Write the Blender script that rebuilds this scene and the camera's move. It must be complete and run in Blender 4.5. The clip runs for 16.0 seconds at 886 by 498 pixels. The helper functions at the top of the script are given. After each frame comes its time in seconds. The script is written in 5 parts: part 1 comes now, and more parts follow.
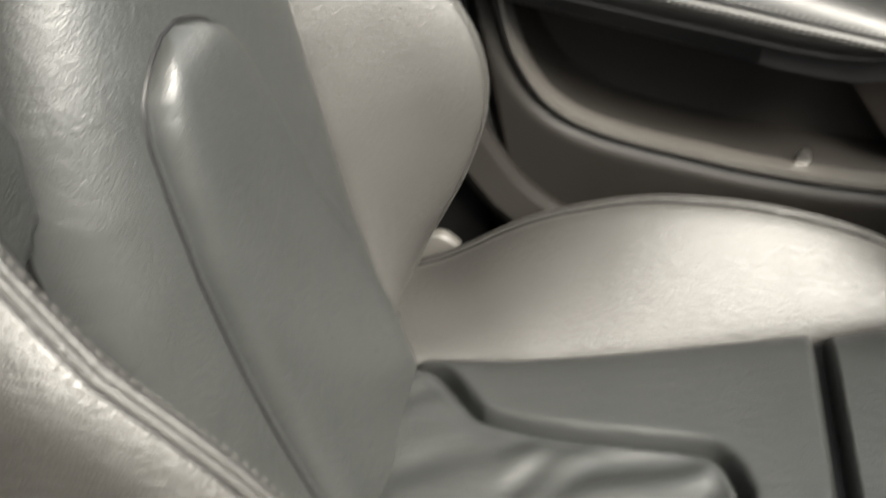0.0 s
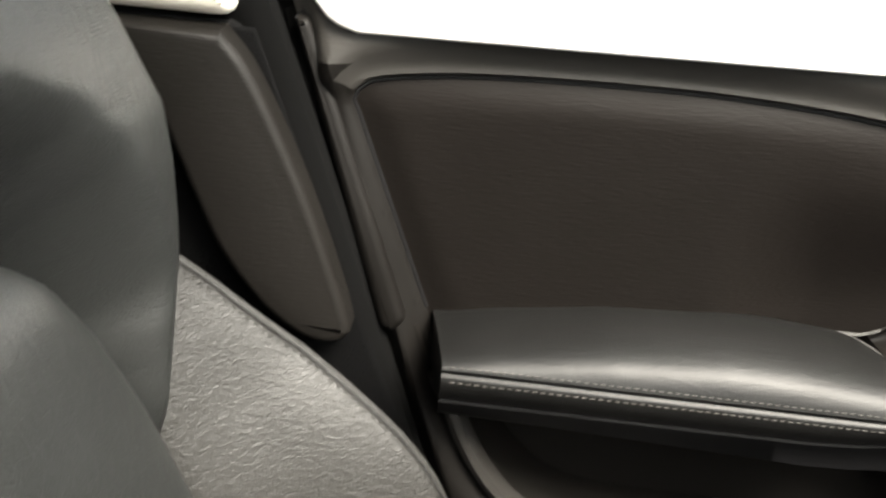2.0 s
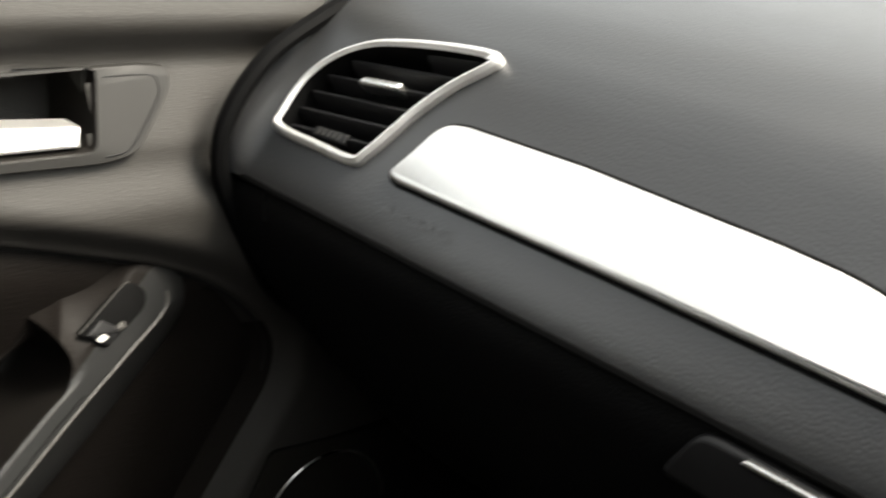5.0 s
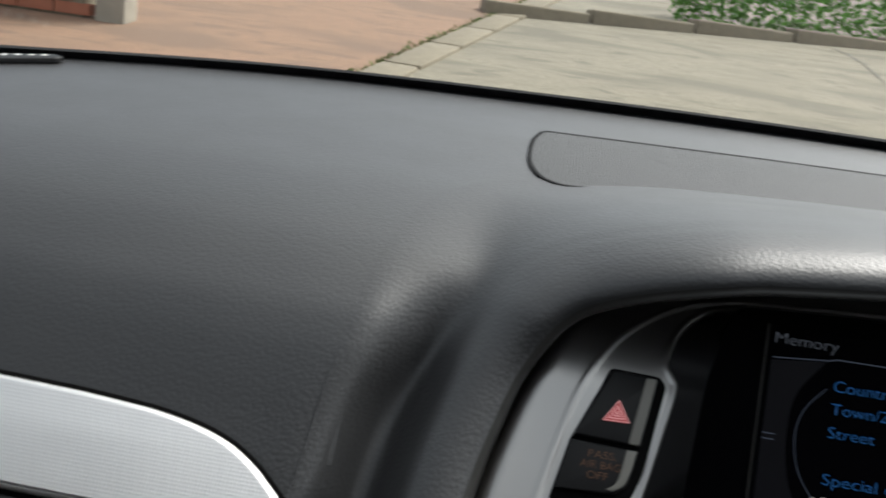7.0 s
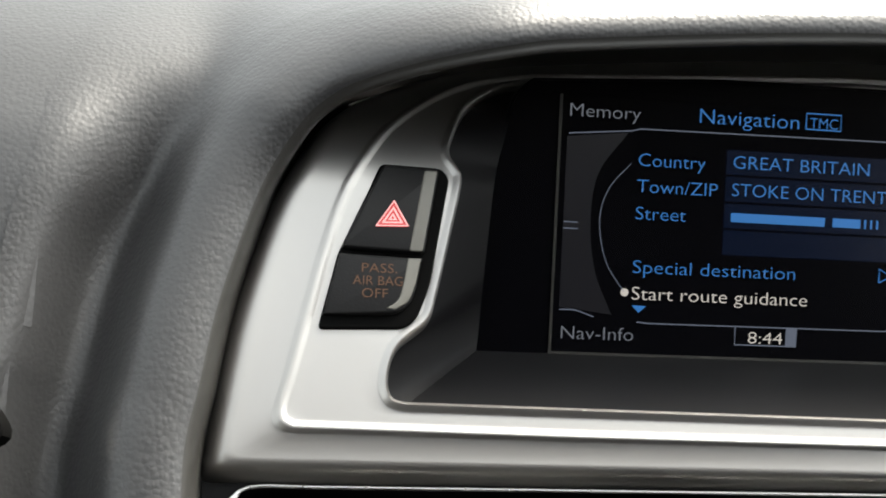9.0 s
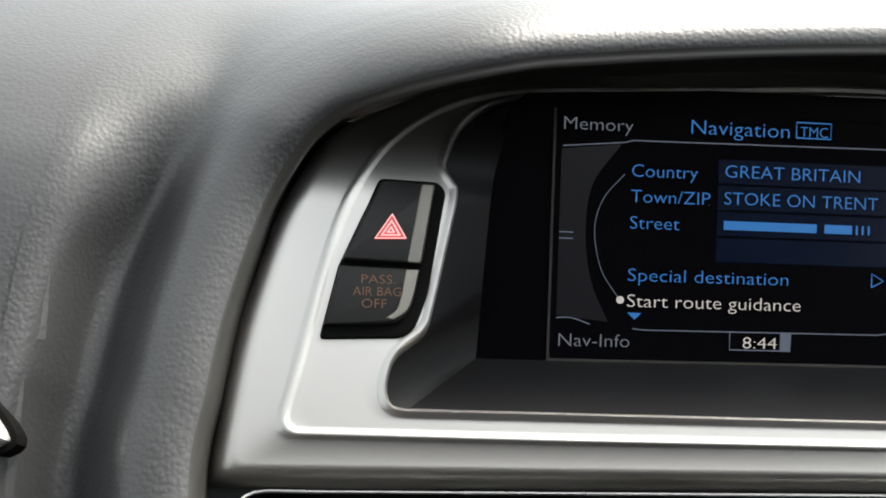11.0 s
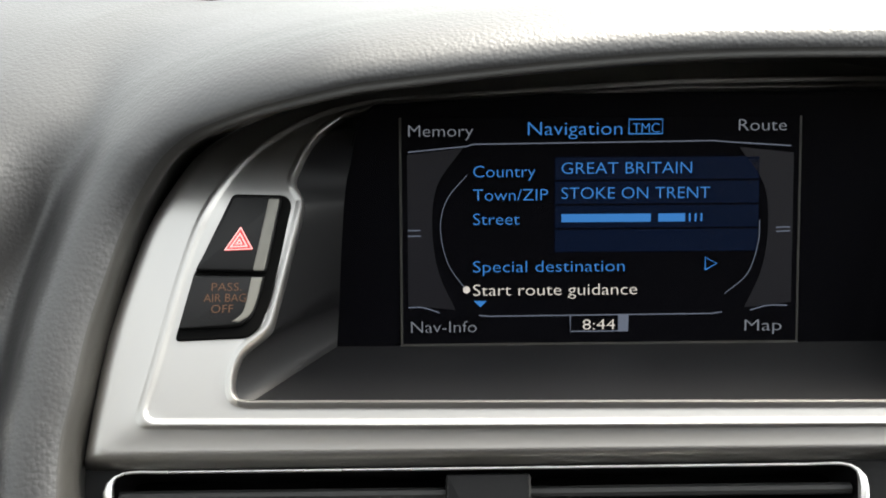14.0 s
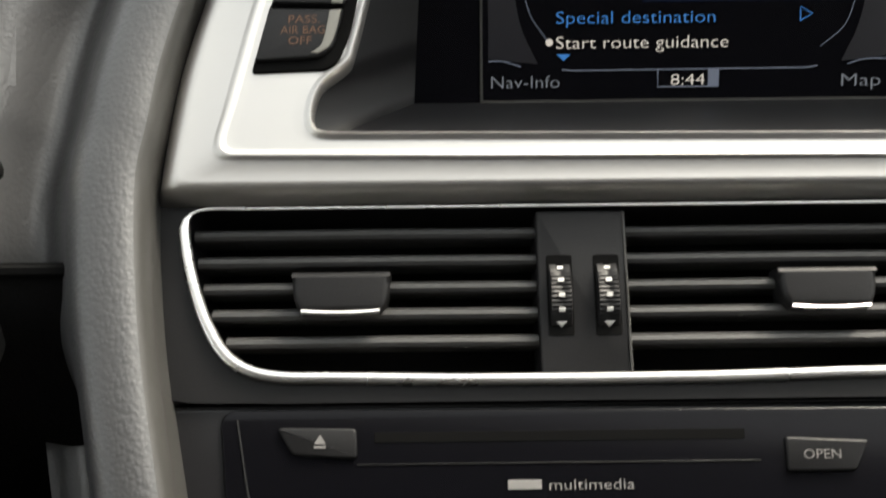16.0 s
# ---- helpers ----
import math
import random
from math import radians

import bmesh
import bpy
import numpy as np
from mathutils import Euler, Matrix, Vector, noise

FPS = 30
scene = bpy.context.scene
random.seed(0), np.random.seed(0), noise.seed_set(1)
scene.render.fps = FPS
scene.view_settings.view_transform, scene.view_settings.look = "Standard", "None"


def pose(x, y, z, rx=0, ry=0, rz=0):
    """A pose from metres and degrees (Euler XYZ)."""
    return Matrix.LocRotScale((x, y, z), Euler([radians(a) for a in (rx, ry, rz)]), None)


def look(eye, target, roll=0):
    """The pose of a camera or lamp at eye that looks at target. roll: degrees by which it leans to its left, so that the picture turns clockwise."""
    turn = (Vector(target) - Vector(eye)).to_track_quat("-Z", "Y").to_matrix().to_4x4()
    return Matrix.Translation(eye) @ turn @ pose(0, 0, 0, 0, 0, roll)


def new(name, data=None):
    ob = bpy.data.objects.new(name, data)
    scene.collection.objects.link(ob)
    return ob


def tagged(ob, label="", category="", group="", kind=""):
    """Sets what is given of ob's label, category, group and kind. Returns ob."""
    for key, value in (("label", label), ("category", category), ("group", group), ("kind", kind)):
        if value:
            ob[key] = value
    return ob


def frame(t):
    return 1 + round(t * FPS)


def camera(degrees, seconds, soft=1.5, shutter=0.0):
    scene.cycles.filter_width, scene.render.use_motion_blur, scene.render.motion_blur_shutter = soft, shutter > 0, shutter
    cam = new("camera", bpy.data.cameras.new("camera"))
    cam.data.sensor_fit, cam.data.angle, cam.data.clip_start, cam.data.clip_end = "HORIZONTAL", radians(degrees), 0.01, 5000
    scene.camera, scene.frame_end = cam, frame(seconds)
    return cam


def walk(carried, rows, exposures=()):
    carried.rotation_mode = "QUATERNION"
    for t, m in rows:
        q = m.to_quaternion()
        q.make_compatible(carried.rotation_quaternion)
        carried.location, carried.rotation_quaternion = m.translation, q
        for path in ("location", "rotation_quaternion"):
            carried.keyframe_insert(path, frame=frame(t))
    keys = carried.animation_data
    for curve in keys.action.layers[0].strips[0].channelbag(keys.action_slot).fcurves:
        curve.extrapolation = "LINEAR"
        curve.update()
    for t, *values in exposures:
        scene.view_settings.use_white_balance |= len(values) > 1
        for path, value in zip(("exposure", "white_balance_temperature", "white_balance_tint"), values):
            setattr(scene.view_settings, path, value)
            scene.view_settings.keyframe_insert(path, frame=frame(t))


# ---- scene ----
cam = camera(48.3, 16.0, soft=1.8, shutter=0.4)
PATH = [
    (0, pose(0.0292, -0.0635, 1.0364, 48.996, -7.918, 100.125)),
    (0.5, pose(0.0005, -0.0839, 1.0445, 57.263, -11.193, 94.444)),
    (1, pose(-0.0388, -0.0918, 1.0469, 62.571, -9.277, 93.899)),
    (1.5, pose(-0.1002, -0.1043, 1.0427, 63.895, -6.446, 94.957)),
    (2, pose(-0.1410, -0.1104, 1.0460, 65.740, -5.157, 92.546)),
    (2.5, pose(-0.1583, -0.0872, 1.0598, 67.095, -6.324, 85.373)),
    (3, pose(-0.1722, -0.0428, 1.0717, 66.939, -6.117, 80.175)),
    (3.5, pose(-0.1789, -0.0116, 1.0723, 67.590, -5.518, 73.130)),
    (4, pose(-0.1768, 0.0162, 1.0752, 68.028, -4.922, 65.395)),
    (4.5, pose(-0.1641, 0.0387, 1.0832, 68.690, -4.713, 56.661)),
    (5, pose(-0.1640, 0.0614, 1.1035, 69.228, -6.022, 47.857)),
    (5.2, pose(-0.1601, 0.0674, 1.0942, 70.824, -7.123, 44.350)),
    (7.3, pose(-0.1794, 0.0888, 1.1435, 75.978, -6.297, 2.281)),
    (7.5, pose(-0.1694, 0.0985, 1.1336, 75.532, -5.341, -0.356)),
    (8, pose(-0.1564, 0.1131, 1.1220, 72.666, -4.710, -4.682)),
    (8.5, pose(-0.1341, 0.1376, 1.0977, 71.623, -3.263, -2.623)),
    (9, pose(-0.1601, 0.1506, 1.0973, 69.650, -5.109, -6.088)),
    (9.2, pose(-0.1612, 0.1555, 1.0969, 69.424, -5.557, -5.459)),
    (11.3, pose(-0.1515, 0.1316, 1.1015, 70.748, -3.252, -5.207)),
    (11.5, pose(-0.1495, 0.1218, 1.0971, 72.491, -2.537, -5.381)),
    (12, pose(-0.1346, 0.1151, 1.1035, 73.140, -1.772, -3.479)),
    (12.5, pose(-0.1130, 0.1265, 1.1432, 67.526, -1.443, -0.249)),
    (13, pose(-0.0959, 0.1173, 1.1401, 67.838, -0.456, 0.639)),
    (13.5, pose(-0.0862, 0.1130, 1.1389, 67.203, -0.698, -1.254)),
    (14, pose(-0.0701, 0.1109, 1.1451, 65.569, -0.084, -1.314)),
    (14.5, pose(-0.0717, 0.1071, 1.1370, 65.300, 0.176, -1.035)),
    (15, pose(-0.0818, 0.1052, 1.1261, 63.413, 0.107, -1.310)),
    (15.5, pose(-0.0887, 0.0999, 1.1049, 62.023, 0.356, -1.058)),
    (16, pose(-0.0941, 0.0904, 1.0637, 63.968, 0.550, -0.398)),
]
walk(cam, PATH, [(0, 3.25, 6850, 9), (0.5, 3.3, 7000, 9), (1, 2.95, 7000, 9), (1.5, 2.95, 7050, 9), (2, 2.65, 6900, 9), (2.5, 2.45, 6750, 9), (3, 2.55, 6600, 9), (3.5, 2.7, 6550, 9), (4, 2.95, 6650, 9), (4.5, 2.9, 6900, 9), (5, 2.25, 7050, 9), (7.3, 0.85, 6350, 9), (8, 1.15, 6350, 9), (8.5, 2.1, 6750, 9), (9, 2.3, 6850, 9), (12.5, 2.15, 6500, 9), (13, 2.0, 6450, 9), (13.5, 2.55, 6900, 9), (14.5, 2.65, 6850, 9), (15.5, 2.65, 7050, 9), (16, 2.45, 7100, 9)])

# ---------------------------------------------------------------- light
world = bpy.data.worlds.new("daylight")
scene.world = world
world.use_nodes = True
wn = world.node_tree.nodes
sky = wn.new("ShaderNodeTexSky")
sky.sky_type, sky.sun_disc = "NISHITA", False
sky.sun_elevation, sky.sun_rotation = radians(54), radians(50)
sky.air_density, sky.dust_density, sky.ozone_density = 1.0, 4.0, 1.0
veil = wn.new("ShaderNodeHueSaturation")
veil.inputs["Saturation"].default_value = 0.25
world.node_tree.links.new(sky.outputs[0], veil.inputs["Color"])
world.node_tree.links.new(veil.outputs[0], wn["Background"].inputs[0])
wn["Background"].inputs[1].default_value = 0.15
sun = new("sun", bpy.data.lights.new("sun", "SUN"))
sun.data.energy, sun.data.angle, sun.data.color = 2.2, radians(25), (1.0, 0.95, 0.88)
sun.matrix_basis = look((0, 0, 0), (-0.45, -0.38, -0.81)) @ pose(0, 0, 0)


# ---------------------------------------------------------------- materials
def material(name, color, rough=0.5, metal=0.0, grain=None, stain=0.12, coat=0.0, emit=0.0, spec=0.5):
    """A surface with fine relief and slow colour change. grain: (kind, cells per metre, depth in metres)."""
    m = bpy.data.materials.new(name)
    m.use_nodes = True
    nt = m.node_tree
    n, l = nt.nodes, nt.links
    b = n["Principled BSDF"]
    b.inputs["Base Color"].default_value = (*color, 1)
    b.inputs["Roughness"].default_value = rough
    b.inputs["Metallic"].default_value = metal
    b.inputs["Coat Weight"].default_value = coat
    b.inputs["Specular IOR Level"].default_value = spec
    if emit:
        b.inputs["Base Color"].default_value = (*[0.06 * c for c in color], 1)
        b.inputs["Emission Color"].default_value = (*color, 1)
        b.inputs["Emission Strength"].default_value = emit
    co = n.new("ShaderNodeTexCoord")
    if stain:
        big = n.new("ShaderNodeTexNoise")
        big.inputs["Scale"].default_value, big.inputs["Detail"].default_value = 22, 6
        l.new(co.outputs["Object"], big.inputs["Vector"])
        mix = n.new("ShaderNodeMix")
        mix.data_type = "RGBA"
        mix.inputs[6].default_value = (*[c * (1 - stain) for c in color], 1)
        mix.inputs[7].default_value = (*[min(1, c * (1 + stain)) for c in color], 1)
        l.new(big.outputs["Fac"], mix.inputs[0])
        l.new(mix.outputs[2], b.inputs["Base Color"])
        ro = n.new("ShaderNodeMapRange")
        ro.inputs[3].default_value, ro.inputs[4].default_value = max(0, rough - 0.07), min(1, rough + 0.07)
        l.new(big.outputs["Fac"], ro.inputs[0])
        l.new(ro.outputs[0], b.inputs["Roughness"])
    if grain:
        kind, scale, depth = grain
        bump = n.new("ShaderNodeBump")
        bump.inputs["Strength"].default_value = 1.0
        bump.inputs["Distance"].default_value = depth
        if kind == "leather":
            warp = n.new("ShaderNodeTexNoise")
            warp.inputs["Scale"].default_value = scale * 0.8
            l.new(co.outputs["Object"], warp.inputs["Vector"])
            add = n.new("ShaderNodeVectorMath")
            add.operation = "MULTIPLY_ADD"
            add.inputs[1].default_value = (0.7 / scale,) * 3
            l.new(warp.outputs["Color"], add.inputs[0])
            l.new(co.outputs["Object"], add.inputs[2])
            v = n.new("ShaderNodeTexVoronoi")
            v.feature = "SMOOTH_F1"
            v.inputs["Scale"].default_value = scale
            v.inputs["Smoothness"].default_value = 0.35
            l.new(add.outputs[0], v.inputs["Vector"])
            inv = n.new("ShaderNodeMath")
            inv.operation = "SUBTRACT"
            inv.inputs[0].default_value = 1.0
            l.new(v.outputs["Distance"], inv.inputs[1])
            l.new(inv.outputs[0], bump.inputs["Height"])
        elif kind == "streak":
            mp = n.new("ShaderNodeMapping")
            mp.inputs["Scale"].default_value = (scale, scale * 0.16, scale * 1.3)
            l.new(co.outputs["Object"], mp.inputs[0])
            t = n.new("ShaderNodeTexNoise")
            t.inputs["Scale"].default_value, t.inputs["Detail"].default_value = 1.0, 3
            l.new(mp.outputs[0], t.inputs["Vector"])
            l.new(t.outputs["Fac"], bump.inputs["Height"])
        elif kind == "wrinkle":
            # long slanting creases over a fine pore grain
            mp = n.new("ShaderNodeMapping")
            mp.inputs["Rotation"].default_value = (0.5, 0.3, 0.6)
            mp.inputs["Scale"].default_value = (scale, scale * 0.22, scale * 0.8)
            l.new(co.outputs["Object"], mp.inputs[0])
            w = n.new("ShaderNodeTexNoise")
            w.inputs["Scale"].default_value, w.inputs["Detail"].default_value = 1.0, 5
            w.inputs["Roughness"].default_value, w.inputs["Distortion"].default_value = 0.62, 0.8
            l.new(mp.outputs[0], w.inputs["Vector"])
            f = n.new("ShaderNodeTexVoronoi")
            f.inputs["Scale"].default_value = 900
            l.new(co.outputs["Object"], f.inputs["Vector"])
            s = n.new("ShaderNodeMath")
            s.operation = "MULTIPLY_ADD"
            s.inputs[1].default_value = -0.24
            l.new(f.outputs["Distance"], s.inputs[0])
            l.new(w.outputs["Fac"], s.inputs[2])
            l.new(s.outputs[0], bump.inputs["Height"])
        elif kind == "mesh":
            # a sheet with fine round holes
            v = n.new("ShaderNodeTexVoronoi")
            v.voronoi_dimensions = "2D"
            v.inputs["Scale"].default_value = scale
            v.inputs["Randomness"].default_value = 0.0
            l.new(co.outputs["Object"], v.inputs["Vector"])
            hole = n.new("ShaderNodeMapRange")
            hole.inputs[1].default_value, hole.inputs[2].default_value = 0.30, 0.46
            l.new(v.outputs["Distance"], hole.inputs[0])
            cm = n.new("ShaderNodeMix")
            cm.data_type = "RGBA"
            cm.inputs[6].default_value = (0.002, 0.002, 0.002, 1)
            cm.inputs[7].default_value = (*color, 1)
            l.new(hole.outputs[0], cm.inputs[0])
            l.new(cm.outputs[2], b.inputs["Base Color"])
            l.new(hole.outputs[0], bump.inputs["Height"])
        elif kind == "dots":
            # rows of dots in the plane of the dash face
            mp = n.new("ShaderNodeMapping")
            mp.inputs["Rotation"].default_value = (radians(37), 0, 0)
            l.new(co.outputs["Object"], mp.inputs[0])
            v = n.new("ShaderNodeTexVoronoi")
            v.inputs["Scale"].default_value = scale
            v.inputs["Randomness"].default_value = 0.0
            l.new(mp.outputs[0], v.inputs["Vector"])
            l.new(v.outputs["Distance"], bump.inputs["Height"])
        else:
            t = n.new("ShaderNodeTexNoise")
            t.inputs["Scale"].default_value, t.inputs["Detail"].default_value = scale, 4
            l.new(co.outputs["Object"], t.inputs["Vector"])
            l.new(t.outputs["Fac"], bump.inputs["Height"])
        l.new(bump.outputs[0], b.inputs["Normal"])
    return m


DASH = material("dash_grained_foam", (0.0192, 0.0199, 0.0210), 0.43, grain=("leather", 620, 0.00010), spec=0.88)
ROLL = material("dash_roll_foam", (0.0192, 0.0199, 0.0210), 0.44, grain=("leather", 640, 0.00011), spec=0.85)
LIP = material("console_lip_plastic", (0.030, 0.0295, 0.0275), 0.45, grain=("noise", 1500, 0.00004), spec=0.4)
# dark plastic, its base pushed to near-black to hold the footwell's shade
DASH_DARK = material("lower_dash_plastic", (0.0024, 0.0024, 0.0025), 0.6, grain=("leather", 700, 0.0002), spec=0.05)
CARD = material("door_card_plastic", (0.0255, 0.0240, 0.0220), 0.52, grain=("streak", 900, 0.00018), spec=0.22)
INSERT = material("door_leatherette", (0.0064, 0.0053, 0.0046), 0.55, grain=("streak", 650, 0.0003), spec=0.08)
# darker copy of the door card colour, for where less light falls
CARD_SHADED = material("door_card_shaded", (0.0058, 0.0052, 0.0046), 0.50, grain=("noise", 900, 0.0001), spec=0.14)
SPEAKER = material("speaker_cloth", (0.0130, 0.0120, 0.0105), 0.75, grain=("mesh", 500, 0.0002), stain=0, spec=0.06)
PILLAR = material("pillar_plastic", (0.0080, 0.0072, 0.0063), 0.5, grain=("streak", 800, 0.0003), spec=0.18)
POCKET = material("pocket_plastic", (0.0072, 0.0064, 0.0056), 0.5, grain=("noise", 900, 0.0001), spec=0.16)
LEATHER = material("seat_leather", (0.0150, 0.0160, 0.0154), 0.45, grain=("wrinkle", 130, 0.0007), spec=0.45)
# same leather with finer creases, lightened because the bolsters catch more light
LEATHER_LIT = material("seat_leather_lit", (0.0185, 0.0179, 0.0164), 0.46, grain=("wrinkle", 380, 0.0007), spec=0.50)
LEATHER_ARM = material("armrest_leather", (0.0058, 0.0058, 0.0056), 0.43, grain=("wrinkle", 140, 0.0003), spec=0.26)
THREAD = material("thread", (0.050, 0.047, 0.043), 0.7, stain=0)
THREAD_DARK = material("grey_thread", (0.034, 0.032, 0.029), 0.7, stain=0)
ALU = material("satin_aluminium", (0.92, 0.91, 0.89), 0.48, 1.0, grain=("dots", 700, 0.00014), stain=0.03)
ALU_PANEL = material("satin_silver_paint", (0.48, 0.470, 0.453), 0.42, 1.0, grain=("noise", 2500, 0.00001), stain=0)
CHROME = material("satin_chrome", (0.90, 0.89, 0.86), 0.28, 1.0, stain=0.02)
BLACK = material("black_soft_plastic", (0.007, 0.007, 0.0074), 0.45, grain=("noise", 1500, 0.00006), spec=0.22)
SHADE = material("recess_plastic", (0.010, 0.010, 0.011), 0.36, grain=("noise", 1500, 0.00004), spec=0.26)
GLOSS = material("black_gloss", (0.003, 0.003, 0.004), 0.16, spec=0.14, stain=0)
BEZEL = material("handle_surround_plastic", (0.017, 0.0165, 0.0155), 0.5, grain=("noise", 1400, 0.00008), spec=0.16)
HANDLE = material("handle_soft_plastic", (0.0105, 0.0108, 0.0108), 0.42, grain=("noise", 1500, 0.00006), spec=0.34)
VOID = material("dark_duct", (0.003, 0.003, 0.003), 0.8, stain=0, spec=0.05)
GREY = material("grey_plastic", (0.042, 0.0405, 0.0375), 0.42, grain=("noise", 1400, 0.00008), spec=0.4)
# pale colour standing for the reflection on the black buttons' right flank
KEY_GLINT = material("button_reflection", (0.16, 0.155, 0.135), 0.4, stain=0.03)
CREAM = material("pillar_fabric", (0.70, 0.66, 0.57), 0.8, grain=("noise", 1200, 0.0003))
# unseen roof trim, set darker to cut the light it bounces down
LINER = material("dimmed_roof_lining", (0.16, 0.155, 0.145), 0.9, grain=("noise", 1200, 0.0003))
CARPET = material("carpet", (0.030, 0.029, 0.028), 0.95, grain=("noise", 500, 0.002), spec=0.1)
TRIM = material("cabin_trim_plastic", (0.030, 0.029, 0.027), 0.7, grain=("noise", 900, 0.0001), spec=0.2)
RED = material("hazard_red", (0.75, 0.05, 0.06), 0.4, emit=0.16, stain=0)
RED_PALE = material("hazard_pale", (0.95, 0.45, 0.45), 0.4, emit=0.30, stain=0)
AMBER = material("amber_sign", (0.50, 0.20, 0.06), 0.5, emit=0.045, stain=0)
WHITE = material("white_print", (0.50, 0.50, 0.48), 0.5, stain=0)
DIM = material("grey_print", (0.16, 0.155, 0.15), 0.5, stain=0)
SLAT = material("vent_slat_plastic", (0.028, 0.028, 0.0275), 0.52, grain=("noise", 1500, 0.00005), spec=0.42)
S_BLUE = material("screen_blue", (0.04, 0.26, 0.75), 0.4, emit=0.11, stain=0)
S_GREY = material("screen_grey", (0.36, 0.40, 0.48), 0.4, emit=0.06, stain=0)
S_WHITE = material("screen_white", (0.80, 0.76, 0.72), 0.4, emit=0.13, stain=0)
S_DEEP = material("screen_deep_blue", (0.02, 0.05, 0.16), 0.2, emit=0.011, stain=0)
S_RIM = material("screen_rim", (0.30, 0.36, 0.50), 0.4, emit=0.055, stain=0)
S_KNOB = material("screen_shade", (0.10, 0.10, 0.13), 0.3, emit=0.008, stain=0)
FRIT = material("windscreen_edge", (0.008, 0.008, 0.009), 0.5, stain=0)


def glass_material():
    m = bpy.data.materials.new("window_glass")
    m.use_nodes = True
    n, l = m.node_tree.nodes, m.node_tree.links
    out = n["Material Output"]
    clear = n.new("ShaderNodeBsdfTransparent")
    clear.inputs[0].default_value = (0.93, 0.96, 0.94, 1)
    gl = n.new("ShaderNodeBsdfGlossy")
    gl.inputs["Roughness"].default_value = 0.02
    mix = n.new("ShaderNodeMixShader")
    mix.inputs[0].default_value = 0.05
    l.new(clear.outputs[0], mix.inputs[1])
    l.new(gl.outputs[0], mix.inputs[2])
    l.new(mix.outputs[0], out.inputs[0])
    return m


GLASS = glass_material()


# ---------------------------------------------------------------- mesh helpers
def A(*rows):
    return np.array(rows, float)


def geo(*parts):
    """Join (vertices, faces) pairs."""
    vs, fs, k = [], [], 0
    for v, f in parts:
        v = np.asarray(v, float)
        vs.append(v)
        fs += [tuple(i + k for i in q) for q in f]
        k += len(v)
    return np.concatenate(vs), fs


def thing(name, at, label, category, group="", kind=""):
    e = new(name)
    e.location = at
    e.empty_display_size = 0.05
    return tagged(e, label, category, group, kind)


def mesh_ob(name, g, mat, sharp=38):
    v, f = g
    me = bpy.data.meshes.new(name)
    me.from_pydata([tuple(p) for p in v], [], f)
    bm = bmesh.new()
    bm.from_mesh(me)
    bmesh.ops.remove_doubles(bm, verts=bm.verts, dist=1e-6)
    bmesh.ops.recalc_face_normals(bm, faces=bm.faces)
    bm.to_mesh(me)
    bm.free()
    me.polygons.foreach_set("use_smooth", [True] * len(me.polygons))
    me.set_sharp_from_angle(angle=radians(sharp))
    me.materials.append(mat)
    return new(name, me)


def part(name, g, mat, parent, label="", sharp=38):
    ob = mesh_ob(name, g, mat, sharp)
    ob.parent = parent
    if parent.type == "EMPTY":
        ob.matrix_parent_inverse = Matrix.Translation(-parent.location)
    return tagged(ob, label) if label else ob


def spline(pts, n=8, closed=False):
    """A smooth curve through the points."""
    p = np.asarray(pts, float)
    if closed:
        p = np.vstack([p[-1:], p, p[:2]])
    else:
        p = np.vstack([2 * p[0] - p[1], p, 2 * p[-1] - p[-2]])
    out = []
    for i in range(1, len(p) - 2):
        a, b, c, d = p[i - 1:i + 3]
        for k in range(n):
            t = k / n
            out.append(0.5 * (2 * b + (c - a) * t + (2 * a - 5 * b + 4 * c - d) * t * t + (3 * b - a - 3 * c + d) * t ** 3))
    if not closed:
        out.append(p[-2])
    return np.array(out)


def resample(pts, n, closed=False):
    p = np.asarray(pts, float)
    if closed:
        p = np.vstack([p, p[:1]])
    d = np.concatenate([[0], np.cumsum(np.linalg.norm(np.diff(p, axis=0), axis=1))])
    t = np.linspace(0, d[-1], n + 1)[:-1] if closed else np.linspace(0, d[-1], n)
    return np.stack([np.interp(t, d, p[:, k]) for k in range(p.shape[1])], 1)


def rounded(pts, r, n=5):
    """A closed polygon with its corners rounded off; r may be one radius or one for each corner."""
    p = np.asarray(pts, float)
    rs = [r] * len(p) if np.isscalar(r) else r
    out = []
    for i in range(len(p)):
        a, b, c = p[i - 1], p[i], p[(i + 1) % len(p)]
        ra = min(rs[i], 0.45 * np.linalg.norm(a - b), 0.45 * np.linalg.norm(c - b))
        s, e = b + (a - b) / np.linalg.norm(a - b) * ra, b + (c - b) / np.linalg.norm(c - b) * ra
        for k in range(n + 1):
            t = k / n
            out.append((1 - t) ** 2 * s + 2 * t * (1 - t) * b + t * t * e)
    return np.array(out)


def area(p):
    x, y = p[:, 0], p[:, 1]
    return 0.5 * np.sum(x * np.roll(y, -1) - y * np.roll(x, -1))


def inset(p, d):
    """A closed outline moved inwards by d."""
    t = np.roll(p, -1, 0) - np.roll(p, 1, 0)
    t /= np.maximum(np.linalg.norm(t, axis=1), 1e-9)[:, None]
    nrm = np.stack([-t[:, 1], t[:, 0]], 1) * np.sign(area(p))
    return p + nrm * d


